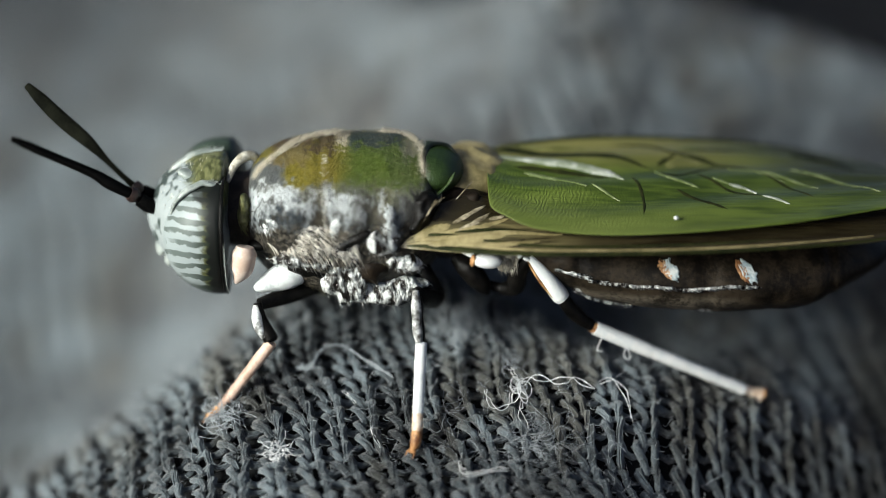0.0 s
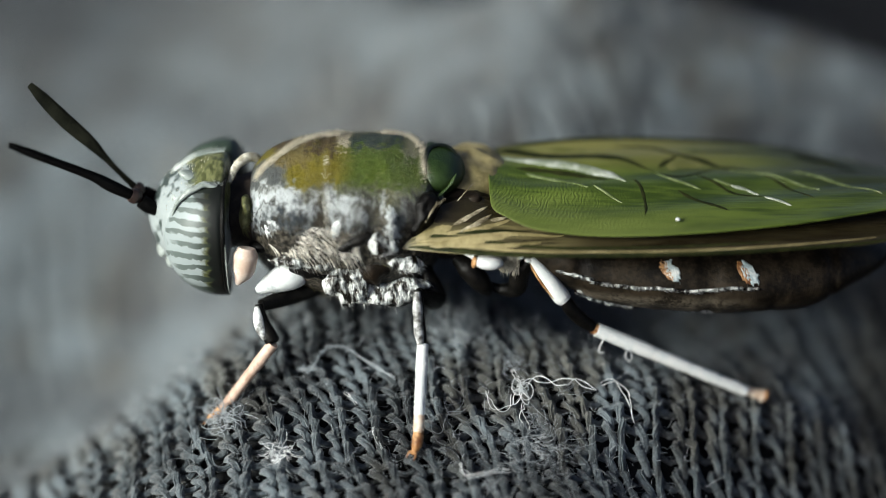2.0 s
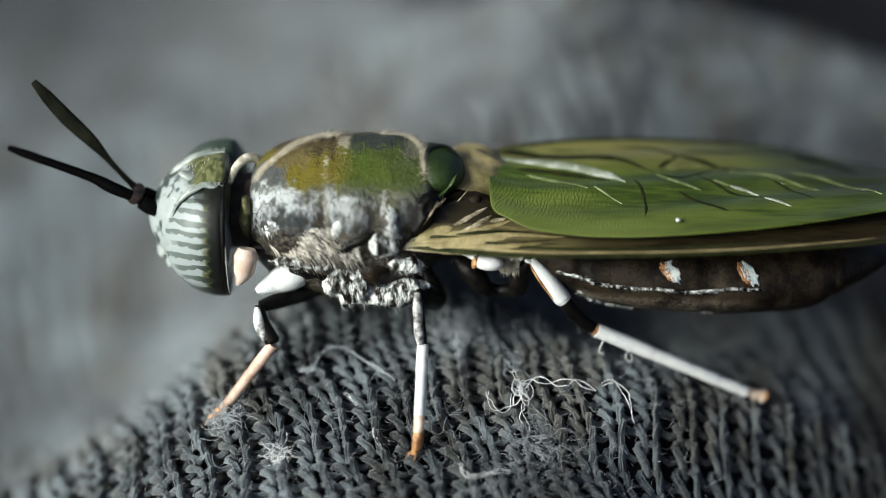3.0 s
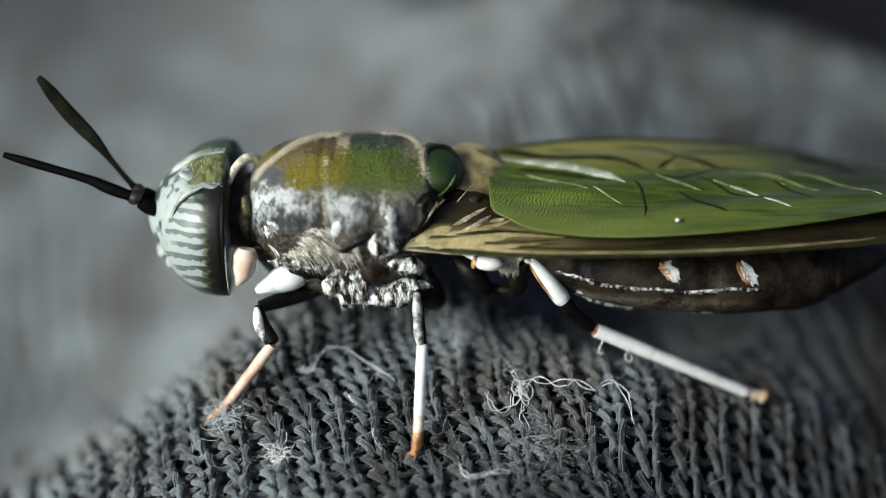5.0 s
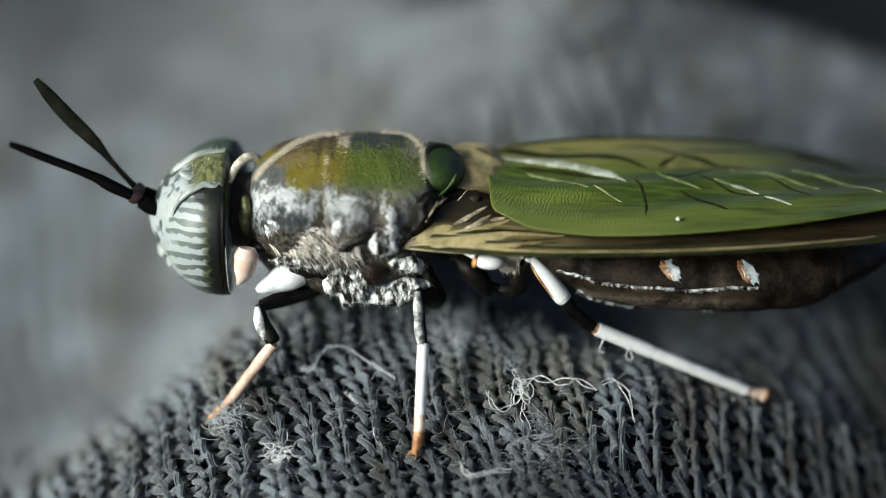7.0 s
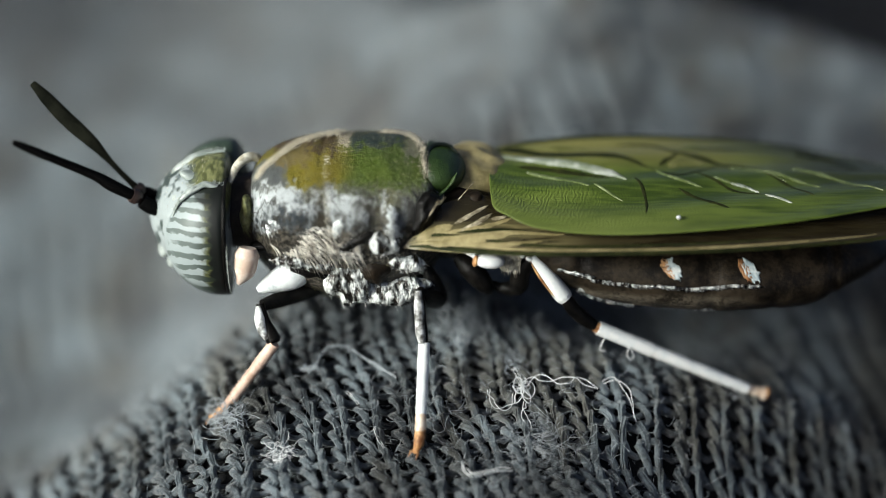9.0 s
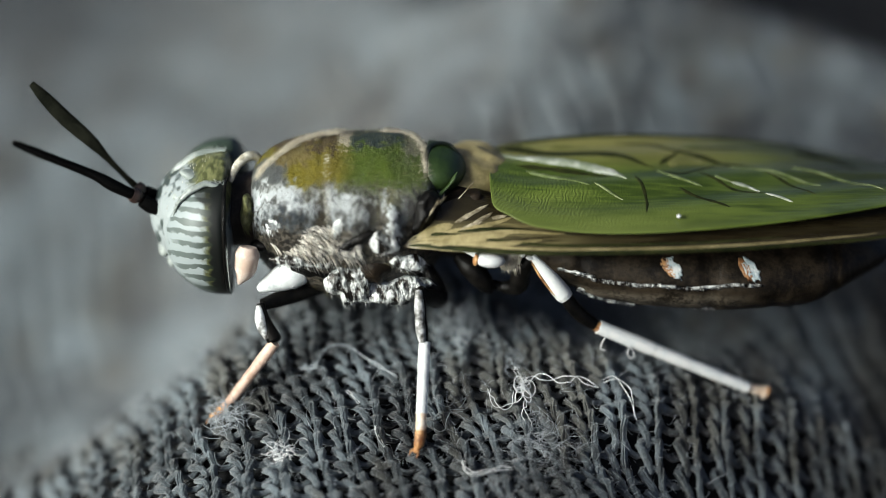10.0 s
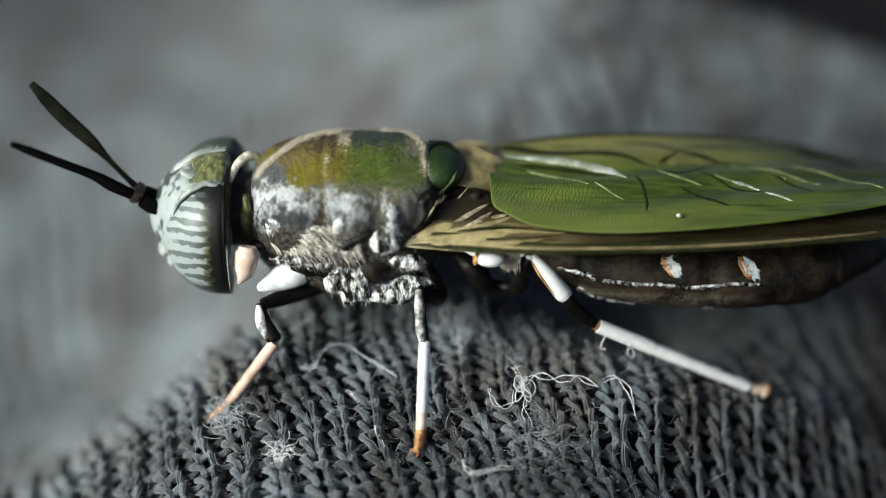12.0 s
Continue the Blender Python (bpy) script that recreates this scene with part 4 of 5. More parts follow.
def on_abdomen(x, w, k=1.0):
    zc, a, b = loft_at(ABDOMEN_FORM, x)
    return Vector((x, a * k * math.cos(w), zc + b * k * math.sin(w)))


def side_seam(x0, x1, w0, w1, r, seed):
    bm = bmesh.new()
    rng = random.Random(seed)
    pts = [on_abdomen(x, w0 + (w1 - w0) * (i / 23) ** 0.6 + rng.uniform(-.025, .025), 1.005) for i, x in enumerate(np.linspace(x0, x1, 24))]
    tube(bm, pts, [r * 0.5] + [r * rng.uniform(0.4, 1.3) for _ in range(22)] + [r * 0.3], n=90, sides=6)
    for _ in range(700):
        i = rng.randrange(24)
        hair(bm, pts[i] + Vector((rng.uniform(-.12, .12), 0, rng.uniform(-.03, .03))), (1.0, -0.25, rng.uniform(-.5, .2)), rng.uniform(0.06, 0.18), 0.008)
    return bm


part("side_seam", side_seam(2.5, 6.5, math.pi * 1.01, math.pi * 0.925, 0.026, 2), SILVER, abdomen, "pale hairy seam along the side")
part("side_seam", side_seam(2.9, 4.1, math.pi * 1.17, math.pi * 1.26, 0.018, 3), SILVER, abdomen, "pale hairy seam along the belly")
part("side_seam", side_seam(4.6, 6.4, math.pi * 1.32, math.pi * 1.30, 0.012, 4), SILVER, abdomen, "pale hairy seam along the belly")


def spot(x, w, wide, tall, seed):
    """A ragged hairy patch on the abdomen's side."""
    bm = bmesh.new()
    n = 16
    grid = {}
    for i in range(n + 1):
        for j in range(n + 1):
            u, v = 2 * i / n - 1, 2 * j / n - 1
            if u * u + v * v + 0.7 * noise.noise(Vector((u * 2.5, v * 2.5, seed))) < 0.95:
                p = on_abdomen(x + u * wide - v * 0.10, w - v * tall, 1.012 + 0.012 * noise.noise(Vector((u * 6, v * 6, seed))))
                grid[i, j] = bm.verts.new(p)
    for i in range(n):
        for j in range(n):
            q = [grid.get(k) for k in ((i, j), (i + 1, j), (i + 1, j + 1), (i, j + 1))]
            if all(q):
                bm.faces.new(q)
    low = bmesh.ops.extrude_face_region(bm, geom=bm.faces[:])["geom"]
    for v in low:
        if isinstance(v, bmesh.types.BMVert):
            v.co.y += 0.05
    rng = random.Random(seed)
    for v in rng.sample(list(grid.values()), 14):
        if v.is_valid:
            hair(bm, v.co.copy(), (rng.uniform(0, 1), -0.5, -0.8), 0.06, 0.006)
    return bm


# the lens's orange colour fringe beside each spot, added as a patch
part("spot_fringe", spot(4.70, math.pi * 0.835, 0.12, 0.19, 3), ORANGE, abdomen, "thin orange lens fringe added beside the spot")
part("spot_fringe", spot(6.33, math.pi * 0.835, 0.12, 0.21, 4), ORANGE, abdomen, "thin orange lens fringe added beside the spot")
part("side_spot", spot(4.82, math.pi * 0.84, 0.17, 0.20, 1), SPOT, abdomen, "blue-white hair spot")
part("side_spot", spot(6.46, math.pi * 0.84, 0.17, 0.22, 2), SPOT, abdomen, "blue-white hair spot with an orange lens fringe")


# wings: rows of x, outer edge y and z, inner edge y and z
WING_FAR = [(0.99, 1.00, 4.73, 0.10, 4.68), (1.00, 1.01, 4.73, -0.62, 4.60), (1.06, 1.05, 4.73, -1.16, 4.49), (1.35, 1.20, 4.73, -1.38, 4.40), (1.95, 1.42, 4.73, -1.66, 4.27), (3.2, 1.66, 4.73, -1.80, 4.19),
            (4.9, 1.90, 4.62, -1.82, 4.25), (7.2, 2.20, 4.30, -1.62, 4.38), (9.3, 1.95, 4.00, -1.20, 4.52), (10.4, 1.30, 4.06, -0.75, 4.50), (11.0, 0.25, 4.38, -0.1, 4.44)]
WING_NEAR = [(-0.82, -1.60, 3.74, -1.52, 3.84), (-0.3, -1.76, 3.78, -1.10, 4.35), (0.5, -1.92, 3.81, -0.75, 4.52), (1.2, -2.04, 3.85, -0.55, 4.40),
             (2.5, -2.20, 3.92, -0.4, 4.16), (5.4, -2.22, 4.02, -0.2, 4.16), (7.7, -2.02, 4.06, -0.1, 4.2), (9.2, -1.78, 4.08, 0.0, 4.22), (10.2, -1.2, 4.1, -0.2, 4.2), (10.7, -0.7, 4.14, -0.5, 4.2)]


def wing_surface(table, camber, pleat):
    fine = spline(table, 200)

    def at(x, v):
        """v runs from the outer edge (0) to the inner edge (1)."""
        row = [float(np.interp(x, fine[:, 0], fine[:, k])) for k in (1, 2, 3, 4)]
        z = row[1] + (row[3] - row[1]) * v + camber * 4 * v * (1 - v)
        y = row[0] + (row[2] - row[0]) * v
        z += pleat * math.sin(21.0 * v + 0.6 * x) * 4 * v * (1 - v) * min(1.0, max(0.0, (x - 0.9) / 1.2))
        return Vector((x, y, z))
    return at


def wing_sheet(table, at, nx=120, nv=40):
    bm = bmesh.new()
    x0, x1 = table[0][0], table[-1][0]
    rows = [[bm.verts.new(at(x0 + (x1 - x0) * (i / nx) ** 1.7, j / nv)) for j in range(nv + 1)] for i in range(nx + 1)]
    for a, b in zip(rows, rows[1:]):
        for j in range(nv):
            bm.faces.new((a[j], a[j + 1], b[j + 1], b[j]))
    low = bmesh.ops.extrude_face_region(bm, geom=bm.faces[:])["geom"]
    for v in low:
        if isinstance(v, bmesh.types.BMVert):
            v.co.z -= 0.012
    return bm


def vein(wing, at, path, radius, material, lift=0.006, flat=0.5):
    """A flat ridge that follows the wing's own folds, its edges sunk into the sheet."""
    bm = bmesh.new()
    line = spline(path, 60)
    k = random.Random(len(wing.children))
    widths = [radius * 0.2] + [radius * k.uniform(0.75, 1.15) for _ in range(10)] + [radius * 0.15]
    width = np.interp(np.linspace(0, 1, 60), np.linspace(0, 1, 12), widths) * np.sin(np.linspace(0.12, 0.97, 60) * math.pi) ** 0.5
    rows = []
    for i, (x, v) in enumerate(line):
        span = (at(x, 1.0) - at(x, 0.0)).length
        dx, dv = line[min(i + 1, 59)] - line[max(i - 1, 0)]
        along = Vector((float(dx), float(dv) * span)).normalized()
        row = []
        for u in (-1.0, -0.6, 0.0, 0.6, 1.0):
            r = float(width[i]) * u
            p = at(x - along.y * r, v + along.x * r * 1.7 / span)
            row.append(bm.verts.new(p + Vector((0, 0, -0.004 if abs(u) == 1 else lift + radius * flat * (1 - u * u)))))
        rows.append(row)
    for a, b in zip(rows, rows[1:]):
        for j in range(4):
            bm.faces.new((a[j], a[j + 1], b[j + 1], b[j]))
    part("vein", bm, material, wing)


far_at = wing_surface(WING_FAR, 0.10, 0.045)
wing_far = part("wing", wing_sheet(WING_FAR, far_at), WING_TOP, fly, "glossy folded wing with painted green reflection and dark veins")
near_at = wing_surface(WING_NEAR, 0.03, 0.02)
wing_near = part("wing", wing_sheet(WING_NEAR, near_at), WING_SIDE, fly, "brown smoky folded wing under the other")
# veins; fold shade and glints are painted as further dark and pale ones
FAR_DARK = [([(1.1, 0.03), (3.0, 0.02), (6.0, 0.02), (9.0, 0.02), (10.8, 0.1)], 0.06), ([(1.16, 0.10), (1.46, 0.10), (2.07, 0.185), (2.68, 0.226), (3.42, 0.245), (3.9, 0.282), (4.61, 0.40)], 0.085),
            ([(1.58, 0.371), (2.28, 0.392), (3.01, 0.434), (3.6, 0.484)], 0.05), ([(4.09, 0.483), (4.24, 0.597), (4.29, 0.73), (4.24, 0.839)], 0.045),
            ([(3.76, 0.116), (4.57, 0.132), (5.05, 0.218), (5.65, 0.283), (5.98, 0.336), (6.23, 0.376)], 0.055), ([(4.68, 0.35), (4.89, 0.299), (5.12, 0.252)], 0.045),
            ([(4.6, 0.411), (5.07, 0.473), (5.46, 0.433), (5.97, 0.349)], 0.04), ([(5.18, 0.189), (6.47, 0.159), (7.78, 0.105), (8.43, 0.07)], 0.05),
            ([(5.02, 0.606), (5.52, 0.725), (6.01, 0.828)], 0.045), ([(5.45, 0.452), (5.89, 0.56), (6.22, 0.637), (6.8, 0.697)], 0.035),
            ([(5.98, 0.336), (6.72, 0.402), (7.46, 0.614), (7.86, 0.763)], 0.045), ([(7.74, 0.159), (8.48, 0.186), (9.17, 0.267)], 0.10)]
FAR_WHITE = [([(1.2, 0.199), (2.05, 0.294), (2.78, 0.346), (3.38, 0.40), (3.7, 0.439), (3.91, 0.521)], 0.085), ([(6.16, 0.569), (6.48, 0.605), (6.72, 0.665)], 0.034), ([(6.83, 0.704), (7.02, 0.746), (7.34, 0.818)], 0.036)]
FAR_PALE = [([(1.79, 0.422), (2.27, 0.463), (2.75, 0.516), (3.1, 0.584)], 0.042), ([(3.22, 0.562), (3.51, 0.633), (3.79, 0.699)], 0.026), ([(4.6, 0.405), (4.94, 0.508), (5.51, 0.601)], 0.042),
            ([(5.82, 0.516), (6.16, 0.569)], 0.03), ([(6.23, 0.383), (6.82, 0.437), (7.37, 0.557)], 0.032), ([(7.59, 0.405), (8.16, 0.476), (8.82, 0.592), (9.33, 0.756)], 0.036), ([(6.95, 0.436), (7.51, 0.529), (8.07, 0.624)], 0.03),
            ([(5.26, 0.146), (5.71, 0.146)], 0.035), ([(8.71, 0.029), (9.40, 0.01)], 0.02)]
FAR_OLIVE = [([(4.87, 0.356), (5.26, 0.311), (5.69, 0.33)], 0.09), ([(1.46, 0.055), (2.2, 0.114), (2.94, 0.15), (3.56, 0.181)], 0.055)]
for path, r in FAR_DARK:
    vein(wing_far, far_at, path, r, VEIN_DARK, 0.006, 0.04)
for path, r in FAR_WHITE:
    vein(wing_far, far_at, path, r, VEIN_WHITE, 0.012, 0.12)
for path, r in FAR_PALE:
    vein(wing_far, far_at, path, r, VEIN_PALE, 0.010, 0.12)
for path, r in FAR_OLIVE:
    vein(wing_far, far_at, path, r, VEIN_OLIVE, 0.008, 0.05)
for path, r, m in (([(-0.7, 0.1), (1.0, 0.03), (4.0, 0.02), (8.0, 0.02), (10.2, 0.05)], 0.05, VEIN_DARK),
                   ([(-0.7, 0.3), (0.8, 0.12), (3.0, 0.08), (6.0, 0.07), (9.0, 0.1)], 0.03, TAN),
                   ([(-0.6, 0.4), (0.6, 0.24), (2.4, 0.16), (5.0, 0.14), (7.0, 0.15)], 0.035, VEIN_DARK),
                   ([(0.25, 0.509), (0.57, 0.632), (0.96, 0.809)], 0.05, TAN_PALE), ([(0.36, 0.357), (0.69, 0.481), (1.05, 0.672)], 0.055, TAN_PALE), ([(1.02, 0.571), (1.34, 0.629)], 0.04, TAN_PALE),
                   ([(-0.55, 0.36), (-0.14, 0.429), (0.22, 0.47)], 0.09, TAN), ([(-0.25, 0.09), (0.69, 0.229), (1.39, 0.317)], 0.10, TAN), ([(0.3, 0.34), (1.39, 0.40), (2.4, 0.385)], 0.04, VEIN_DARK),
                   ([(1.44, 0.60), (0.78, 0.42), (-0.04, 0.34)], 0.05, TAN), ([(2.54, 0.36), (1.6, 0.37), (0.54, 0.26), (-0.52, 0.24)], 0.06, TAN),
                   ([(2.06, 0.24), (0.88, 0.14), (-0.64, 0.18)], 0.05, TAN)):
    vein(wing_near, near_at, path, r * 0.8, m, 0.008, 0.25)

# a white dot painted as a glint on the wing
bm = bmesh.new()
ellipsoid(bm, (4.90, -1.45, 4.40), (0.05, 0.05, 0.04), u=12, v=8)
part("glint_speck", bm, WHITE, wing_far, "tiny white dot painted as a glint")

# halter: the white knob under the wing
bm = bmesh.new()
ellipsoid(bm, (0.98, -1.72, 3.50), (0.32, 0.20, 0.15), (0, 4, 0), 24, 16)
tube(bm, [(0.7, -1.6, 3.55), (0.2, -1.2, 3.6)], [0.07, 0.05], n=6)
halter = part("halter", bm, WHITE, fly, "white knobbed balancer under the wing")
# orange lens fringe at the knob's left, added as a lump
bm = bmesh.new()
ellipsoid(bm, (0.69, -1.74, 3.52), (0.06, 0.10, 0.12), (0, 10, 0), 18, 12, 0.3)
part("halter_fringe", bm, ORANGE, halter, "orange lens fringe added beside the balancer")
bm = bmesh.new()
ellipsoid(bm, (1.42, -1.50, 3.42), (0.24, 0.05, 0.30), (0, 15, 0), 24, 16, 0.4)
rng = random.Random(41)
for _ in range(120):
    hair(bm, (1.42 + rng.uniform(-.2, .2), -1.56, 3.40 + rng.uniform(-.25, .2)), (0.2, -0.2, -1.0), rng.uniform(0.08, 0.2), 0.007)
part("wing_scale", bm, HAIR_PALE, fly, "pale fringed scale behind the balancer")


# legs: each runs body - knee - ankle - ground
def limb(leg, name, points, radii, material, label="", n=18, flat=1.0, bristle=0, seed=1):
    bm = bmesh.new()
    tube(bm, points, radii, n=n, sides=12, flat=flat)
    rng = random.Random(seed)
    p = spline(points, 40)
    for _ in range(bristle):
        i = rng.uniform(0.05, 0.95)
        c = Vector(p[int(i * 39)])
        d = Vector(p[min(39, int(i * 39) + 1)] - p[int(i * 39)]).normalized()
        out = Vector((rng.uniform(-1, 1), rng.uniform(-1, 1), rng.uniform(-1, 1)))
        out = (out - out.dot(d) * d).normalized()
        r = float(np.interp(i, np.linspace(0, 1, len(radii)), radii))
        hair(bm, c + out * r * 0.9, out + d * 1.2, 0.07, 0.006)
    return part(name, bm, material, leg, label)


def tarsus(leg, a, b, r0, r1, material, joints=4, last=None):
    """A chain of slightly flared joints from a to b."""
    a, b = Vector(a), Vector(b)
    for i in range(joints):
        u, w = (i / joints) ** 0.75, ((i + 1) / joints) ** 0.75
        k = r0 + (r1 - r0) * u
        limb(leg, "tarsal_joint", [a.lerp(b, u), a.lerp(b, (u + w) / 2), a.lerp(b, w + 0.012)], [k * 0.98, k, k * 1.0, k * 1.02, k * 0.97], last if last and i == joints - 1 else material, n=9, bristle=26, seed=i)


def claw(leg, at, way, size):
    bm = bmesh.new()
    at, way = Vector(at), Vector(way).normalized()
    side = way.cross(Vector((0, 0, 1))).normalized()
    for s in (-1, 1):
        tube(bm, [at, at + way * size * 0.5 + side * s * size * 0.45, at + way * size + side * s * size * 0.5 - Vector((0, 0, size * 0.35))], [size * 0.22, size * 0.18, size * 0.04], n=10, sides=6)
    ellipsoid(bm, at + way * size * 0.3, (size * 0.3, size * 0.28, size * 0.2), u=12, v=8)
    part("claw", bm, ORANGE, leg)


fore = empty("leg", fly)
limb(fore, "coxa", [(-2.75, -1.20, 2.98), (-3.32, -1.38, 2.90), (-3.92, -1.52, 2.66)], [0.06, 0.27, 0.31, 0.28, 0.19, 0.07], HIP, "white hairy hip", bristle=160)
limb(fore, "femur", [(-2.55, -0.85, 2.45), (-3.2, -1.35, 2.44), (-3.80, -1.80, 2.46)], [0.22, 0.22, 0.18, 0.13], BLACK, "black thigh", bristle=60)
limb(fore, "tibia", [(-3.85, -1.80, 2.50), (-3.77, -1.98, 2.15), (-3.58, -2.15, 1.84), (-3.54, -2.20, 1.77)], [0.09, 0.13, 0.16, 0.16, 0.10], BLACK, "black shin with a white front")
limb(fore, "shin_stripe", [(-3.88, -1.87, 2.48), (-3.83, -2.06, 2.16), (-3.70, -2.22, 1.88)], [0.06, 0.12, 0.12, 0.06], LEG_MOTTLED, "bluish white stripe")
tarsus(fore, (-3.55, -2.20, 1.76), (-4.65, -2.42, 0.26), 0.125, 0.10, PEACH)
limb(fore, "foot_pad", [(-4.63, -2.41, 0.28), (-4.81, -2.39, 0.08), (-4.95, -2.37, -0.02)], [0.10, 0.13, 0.07], ORANGE, "orange-brown foot")
claw(fore, (-4.90, -2.37, 0.0), (-1, -0.1, -0.2), 0.2)

middle = empty("leg", fly)
limb(middle, "coxa", [(-0.9, -0.9, 2.7), (-0.6, -1.0, 2.65), (-0.3, -1.05, 2.75)], [0.1, 0.28, 0.26, 0.1], BLACK)
limb(middle, "femur", [(-0.40, -0.95, 3.05), (-0.20, -1.15, 2.50), (-0.14, -1.30, 2.32), (-0.35, -1.70, 2.62), (-0.48, -1.80, 2.84)], [0.10, 0.24, 0.26, 0.20, 0.14, 0.09], BLACK, "black thigh", bristle=50)
limb(middle, "tibia", [(-0.50, -1.78, 2.86), (-0.47, -2.1, 2.38), (-0.40, -2.40, 1.90)], [0.09, 0.13, 0.12, 0.13, 0.10], BLACK, "black shin with a white front")
limb(middle, "shin_stripe", [(-0.51, -1.90, 2.88), (-0.49, -2.14, 2.5), (-0.47, -2.32, 2.2), (-0.43, -2.48, 1.94)], [0.07, 0.11, 0.10, 0.11, 0.07], LEG_MOTTLED, "white stripe")
tarsus(middle, (-0.385, -2.40, 1.90), (-0.46, -3.60, 0.52), 0.125, 0.11, WHITE_LEG, last=CREAM_JOINT)
limb(middle, "last_joint", [(-0.455, -3.58, 0.55), (-0.48, -3.70, 0.32), (-0.55, -3.80, 0.12)], [0.11, 0.12, 0.11, 0.06], ORANGE, "orange last joint")
claw(middle, (-0.54, -3.78, 0.14), (-0.5, -0.8, -0.2), 0.18)

hind = empty("leg", fly)
limb(hind, "coxa", [(0.30, -0.95, 3.15), (0.62, -1.15, 2.95), (0.90, -1.22, 2.62), (1.02, -1.22, 2.42)], [0.12, 0.24, 0.24, 0.18, 0.08], BLACK)
limb(hind, "femur", [(1.00, -1.15, 2.62), (1.30, -1.15, 2.50), (1.60, -1.28, 2.62), (1.66, -1.32, 3.0), (1.86, -1.38, 3.34)], [0.08, 0.12, 0.18, 0.22, 0.20, 0.12], BLACK, "black thigh", bristle=70)
limb(hind, "tibia", [(1.88, -1.38, 3.42), (2.20, -1.48, 3.04), (2.50, -1.53, 2.62), (2.62, -1.55, 2.48)], [0.09, 0.14, 0.17, 0.19, 0.19, 0.16], WHITE_LEG, "white upper shin")
# orange lens fringe along the white shin, added as a thin tube
limb(hind, "shin_fringe", [(1.84, -1.46, 3.34), (2.06, -1.58, 3.00), (2.32, -1.64, 2.66), (2.46, -1.62, 2.50)], [0.02, 0.03, 0.03, 0.03, 0.02], ORANGE, "orange lens fringe added along the shin")
for c, r in (((1.66, -1.86, 3.72), (0.06, 0.05, 0.08)), ((1.80, -1.80, 3.60), (0.09, 0.05, 0.05))):
    bm = bmesh.new()
    ellipsoid(bm, c, r, (0, 20, 0), 18, 12, 0.3)
    part("knee_scale", bm, WHITE, hind, "small white scale at the knee")
limb(hind, "lower_shin", [(2.58, -1.54, 2.54), (2.78, -1.57, 2.24), (3.02, -1.59, 2.00), (3.30, -1.60, 1.80)], [0.14, 0.16, 0.16, 0.15, 0.12], BLACK, "black lower shin", bristle=30)
limb(hind, "ankle", [(3.25, -1.60, 1.83), (3.34, -1.60, 1.77)], [0.13, 0.12], ORANGE, "orange ankle", n=5)
tarsus(hind, (3.32, -1.60, 1.78), (6.60, -1.62, 0.24), 0.155, 0.115, WHITE_LEG)
limb(hind, "last_joint", [(6.55, -1.62, 0.28), (6.80, -1.58, 0.15), (7.02, -1.55, 0.05)], [0.10, 0.10, 0.12, 0.16], CREAM_JOINT, "cream flared last joint")
bm = bmesh.new()
ellipsoid(bm, (7.06, -1.58, 0.07), (0.07, 0.14, 0.15), (0, 25, 0), 20, 14, 0.2)
part("foot_pad", bm, ORANGE, hind, "orange pad in the cup of the foot")
claw(hind, (7.02, -1.55, 0.06), (1, -0.1, -0.25), 0.12)

# legs of the other flank, mostly behind the body
far_fore = empty("leg", fly)
limb(far_fore, "coxa", [(-4.08, -1.45, 3.66), (-4.12, -1.52, 3.42), (-4.18, -1.50, 3.10), (-4.32, -1.45, 2.78)], [0.18, 0.27, 0.25, 0.24, 0.15, 0.05], WHITE_PEACH, "pale peach hip")
limb(far_fore, "femur", [(-2.80, 0.3, 2.35), (-3.2, 0.7, 2.1), (-3.6, 1.1, 1.7)], [0.2, 0.22, 0.2, 0.12], WHITE_LEG, "white thigh", bristle=30)
limb(far_fore, "tibia", [(-3.6, 1.1, 1.7), (-3.4, 1.5, 1.6)], [0.11, 0.13, 0.1], WHITE_LEG)
tarsus(far_fore, (-3.4, 1.5, 1.6), (-3.2, 1.9, 1.45), 0.1, 0.08, PEACH)
far_middle = empty("leg", fly)
limb(far_middle, "femur", [(-0.3, 0.8, 2.6), (0.0, 1.5, 2.3)], [0.2, 0.24, 0.14], BLACK)
limb(far_middle, "tibia", [(0.0, 1.5, 2.3), (0.25, 1.5, 1.9)], [0.12, 0.13, 0.1], WHITE_LEG)
tarsus(far_middle, (0.25, 1.5, 1.9), (0.6, 1.6, 1.5), 0.11, 0.09, WHITE_LEG)
far_hind = empty("leg", fly)
limb(far_hind, "femur", [(0.6, 0.9, 2.7), (1.9, 1.6, 2.9)], [0.18, 0.24, 0.16], BLACK)
limb(far_hind, "tibia", [(1.9, 1.6, 2.9), (3.3, 2.2, 1.8)], [0.12, 0.16, 0.13], BLACK)
tarsus(far_hind, (3.3, 2.2, 1.8), (4.6, 2.6, 1.2), 0.14, 0.1, WHITE_LEG)

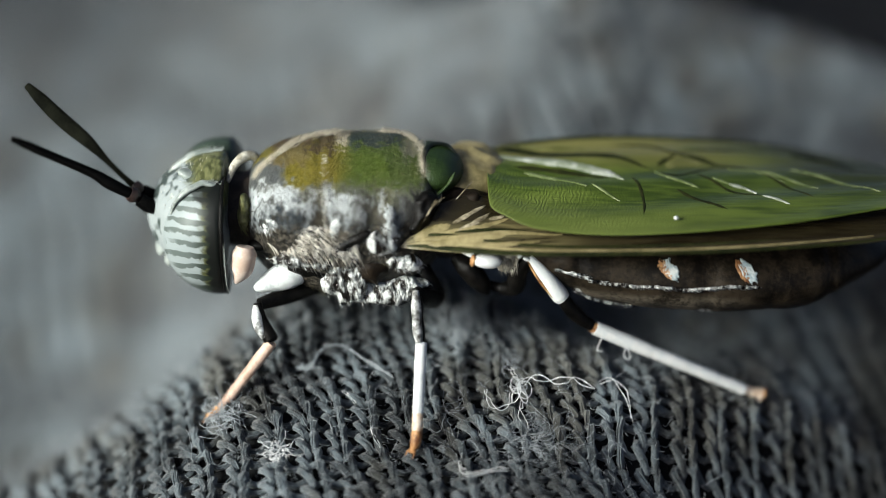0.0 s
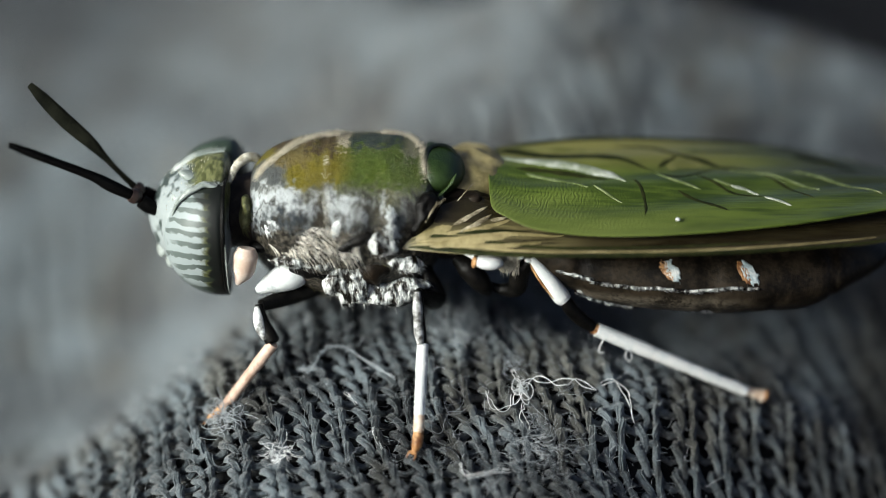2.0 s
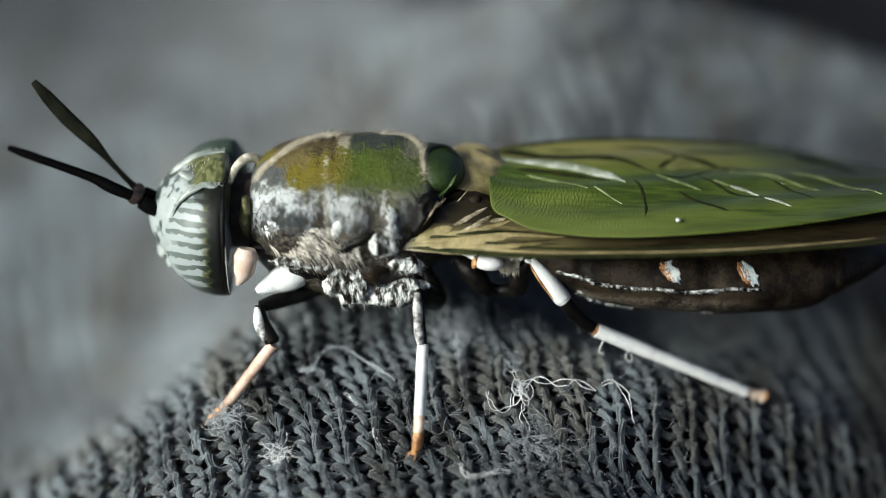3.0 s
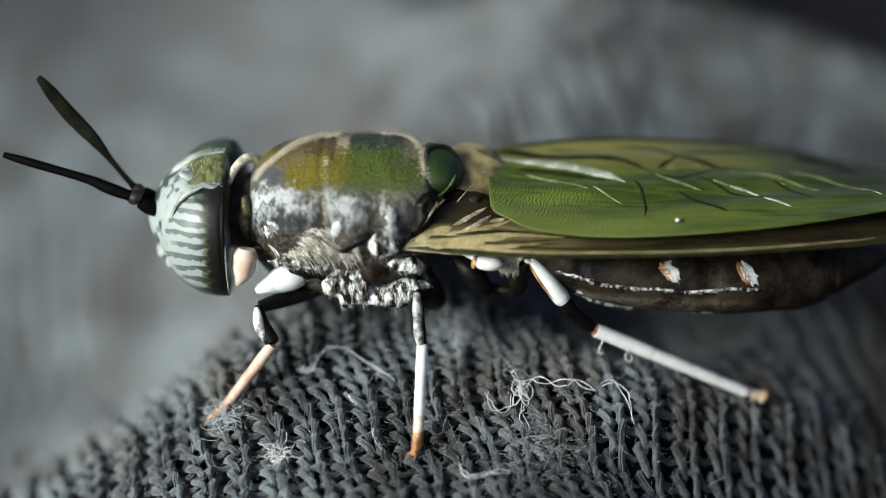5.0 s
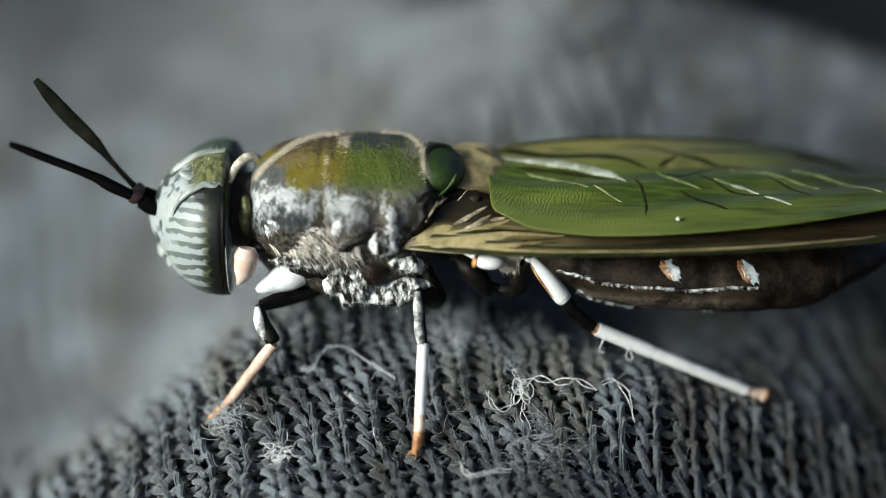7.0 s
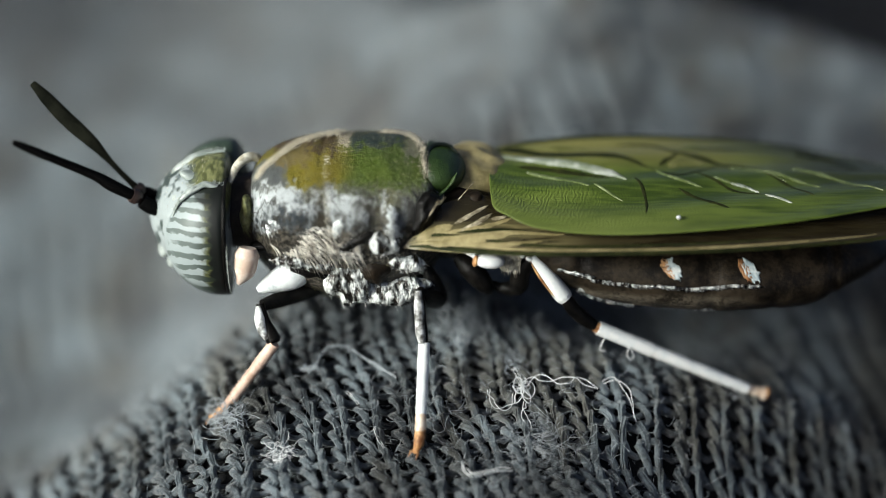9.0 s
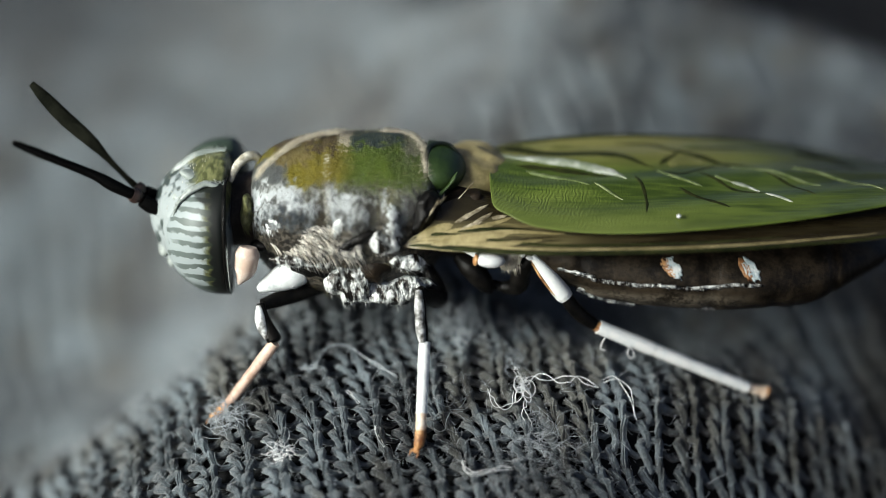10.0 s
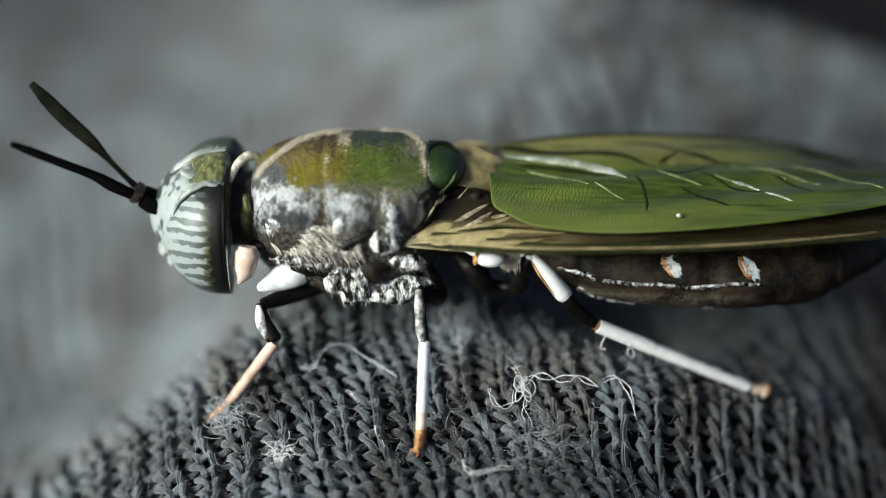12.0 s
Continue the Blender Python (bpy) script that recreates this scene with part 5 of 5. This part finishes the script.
# ---- lint and loose threads on the cloth ----
def twisted(name, points, wide, turns, radius, label, strands=2, ends=0.0, seed=1):
    """Strands that wind round one another along a line (x, y, height over the cloth)."""
    rng = np.random.default_rng(seed)
    n = 90
    rows, radii = [], []
    line = spline(points, n)
    for k in range(strands):
        u = np.linspace(0, 1, n)
        turn = 2 * np.pi * (turns * u + k / strands) + np.interp(u, np.linspace(0, 1, 9), rng.normal(0, 0.5, 9))
        swell = wide * (0.55 + 0.45 * np.sin(np.pi * u)) * (1 + np.interp(u, np.linspace(0, 1, 8), rng.normal(0, 0.25, 8)))
        d = np.gradient(line[:, :2], axis=0)
        d /= np.linalg.norm(d, axis=1)[:, None]
        p = line.copy()
        p[:, 0] += -d[:, 1] * swell * np.cos(turn)
        p[:, 1] += d[:, 0] * swell * np.cos(turn)
        p[:, 2] += 0.5 * wide * np.sin(turn) + ends * u ** 3 * rng.uniform(-1, 1)
        for q in p:
            q[2] = cloth_z(q[0], q[1]) + max(0.02, q[2])
        rows.append(p)
        radii.append(radius * np.interp(u, np.linspace(0, 1, 14), rng.uniform(0.6, 1.25, 14)))
    return fibres(name, "strand", rows, radii, LINT, label)


def looped_knot(x, y, size, count, label, seed):
    """Closed and open loops of thread that start from one knot."""
    rng = np.random.default_rng(seed)
    rows, radii = [], []
    for k in range(count):
        out = 2 * np.pi * k / count + rng.normal(0, 0.25)
        long, thin = size * rng.uniform(0.6, 1.15), rng.uniform(0.25, 0.5)
        a = np.linspace(-0.5, 2 * np.pi - rng.uniform(0.3, 1.2), 30)
        u, v = long * 0.5 * (1 - np.cos(a)), long * thin * np.sin(a)
        p = np.stack([x + u * np.cos(out) - v * np.sin(out), y + u * np.sin(out) + v * np.cos(out), 0.12 + 0.10 * np.sin(a + k)], 1)
        for q in p:
            q[2] += cloth_z(q[0], q[1])
        rows.append(p)
        radii.append(np.full(30, 0.011) * rng.uniform(0.7, 1.15))
    return fibres("lint_knot", "fibre", rows, radii, LINT, label)


thread("loose_thread", [(-2.75, -1.95, 0.0), (-2.62, -1.72, 0.14), (-2.40, -1.62, 0.24), (-2.1, -1.62, 0.28), (-1.75, -1.80, 0.24), (-1.30, -2.02, 0.14), (-0.98, -2.15, 0.05)], 0.009, "pale grey loose thread arched over the knit", 4, 0.022, material=FIBRE)
thread("loose_thread", [(-2.72, -1.90, 0.05), (-2.85, -1.95, 0.02), (-3.05, -1.90, 0.0)], 0.008, "pale grey frayed end of a thread", 6, 0.05, material=FIBRE)
twisted("loose_thread", [(1.72, -2.45, 0.16), (2.05, -2.36, 0.24), (2.45, -2.40, 0.22), (2.85, -2.36, 0.22), (3.30, -2.46, 0.14)], 0.075, 1.9, 0.013, "white loose thread of two strands wound together", 2, 0.1, 3)
twisted("loose_thread", [(3.42, -2.26, 0.10), (3.70, -2.22, 0.18), (3.95, -2.45, 0.14), (4.08, -2.90, 0.04)], 0.05, 0.9, 0.011, "white curled end of a thread", 2, 0.1, 5)
twisted("loose_thread", [(0.98, -2.50, 0.10), (1.02, -2.75, 0.20), (1.16, -2.95, 0.16), (1.45, -2.88, 0.10), (1.52, -2.70, 0.16)], 0.05, 1.6, 0.009, "white thread bent into a hook", 2, 0.1, 7)
twisted("loose_thread", [(1.50, -2.00, 0.05), (1.53, -2.15, 0.20), (1.66, -2.36, 0.18)], 0.05, 0.7, 0.008, "white thread that climbs from the knit", 2, 0.0, 8)
twisted("loose_thread", [(1.75, -2.80, 0.15), (1.72, -3.05, 0.12), (1.88, -3.28, 0.04)], 0.05, 0.8, 0.008, "white thread end curling away from a knot", 2, 0.0, 9)
looped_knot(1.68, -2.50, 0.27, 10, "white tangled knot of lint with small loops", 5)
tuft("lint_knot", -4.55, -2.80, 0.45, 90, "pale tuft of lint at the foot", 6, FIBRE, 0.006)
tuft("lint_knot", -3.38, -3.75, 0.34, 40, "pale tuft of lint", 7, LINT, 0.006)
tuft("lint_knot", 1.50, -1.80, 0.34, 36, "pale wisps of lint", 9, FIBRE, 0.006)
tuft("lint_knot", 0.45, -0.80, 0.55, 140, "pale wisps of lint under the fly", 10, FIBRE, 0.007)
tuft("lint_knot", 1.9, -3.6, 0.7, 60, "grey felted patch of lint", 11, FIBRE, 0.005)
twisted("loose_thread", [(0.42, -3.95, 0.02), (0.48, -4.20, 0.1), (0.68, -4.34, 0.12), (1.05, -4.24, 0.12), (1.45, -4.14, 0.04)], 0.05, 1.3, 0.008, "white loose thread curved on the knit", 3, 0.0, 12)
twisted("loose_thread", [(-1.42, -3.10, 0.02), (-1.40, -3.42, 0.14), (-1.22, -3.66, 0.05)], 0.03, 0.5, 0.006, "short white thread on the knit", 2, 0.0, 13)
twisted("loose_thread", [(-2.05, -2.45, 0.02), (-1.92, -2.62, 0.10), (-1.78, -2.72, 0.02)], 0.03, 0.5, 0.006, "short white thread on the knit", 2, 0.0, 14)
limb(hind, "caught_fibre", [(3.50, -1.72, 1.66), (3.40, -1.78, 1.48), (3.38, -1.80, 1.34), (3.48, -1.80, 1.32)], [0.012, 0.012], LINT, "fine pale fibre caught on the leg")
limb(hind, "caught_fibre", [(4.02, -1.75, 1.42), (3.95, -1.80, 1.24), (4.03, -1.82, 1.12), (4.10, -1.80, 1.20), (4.03, -1.78, 1.36)], [0.012, 0.012], LINT, "fine pale fibre caught on the leg")


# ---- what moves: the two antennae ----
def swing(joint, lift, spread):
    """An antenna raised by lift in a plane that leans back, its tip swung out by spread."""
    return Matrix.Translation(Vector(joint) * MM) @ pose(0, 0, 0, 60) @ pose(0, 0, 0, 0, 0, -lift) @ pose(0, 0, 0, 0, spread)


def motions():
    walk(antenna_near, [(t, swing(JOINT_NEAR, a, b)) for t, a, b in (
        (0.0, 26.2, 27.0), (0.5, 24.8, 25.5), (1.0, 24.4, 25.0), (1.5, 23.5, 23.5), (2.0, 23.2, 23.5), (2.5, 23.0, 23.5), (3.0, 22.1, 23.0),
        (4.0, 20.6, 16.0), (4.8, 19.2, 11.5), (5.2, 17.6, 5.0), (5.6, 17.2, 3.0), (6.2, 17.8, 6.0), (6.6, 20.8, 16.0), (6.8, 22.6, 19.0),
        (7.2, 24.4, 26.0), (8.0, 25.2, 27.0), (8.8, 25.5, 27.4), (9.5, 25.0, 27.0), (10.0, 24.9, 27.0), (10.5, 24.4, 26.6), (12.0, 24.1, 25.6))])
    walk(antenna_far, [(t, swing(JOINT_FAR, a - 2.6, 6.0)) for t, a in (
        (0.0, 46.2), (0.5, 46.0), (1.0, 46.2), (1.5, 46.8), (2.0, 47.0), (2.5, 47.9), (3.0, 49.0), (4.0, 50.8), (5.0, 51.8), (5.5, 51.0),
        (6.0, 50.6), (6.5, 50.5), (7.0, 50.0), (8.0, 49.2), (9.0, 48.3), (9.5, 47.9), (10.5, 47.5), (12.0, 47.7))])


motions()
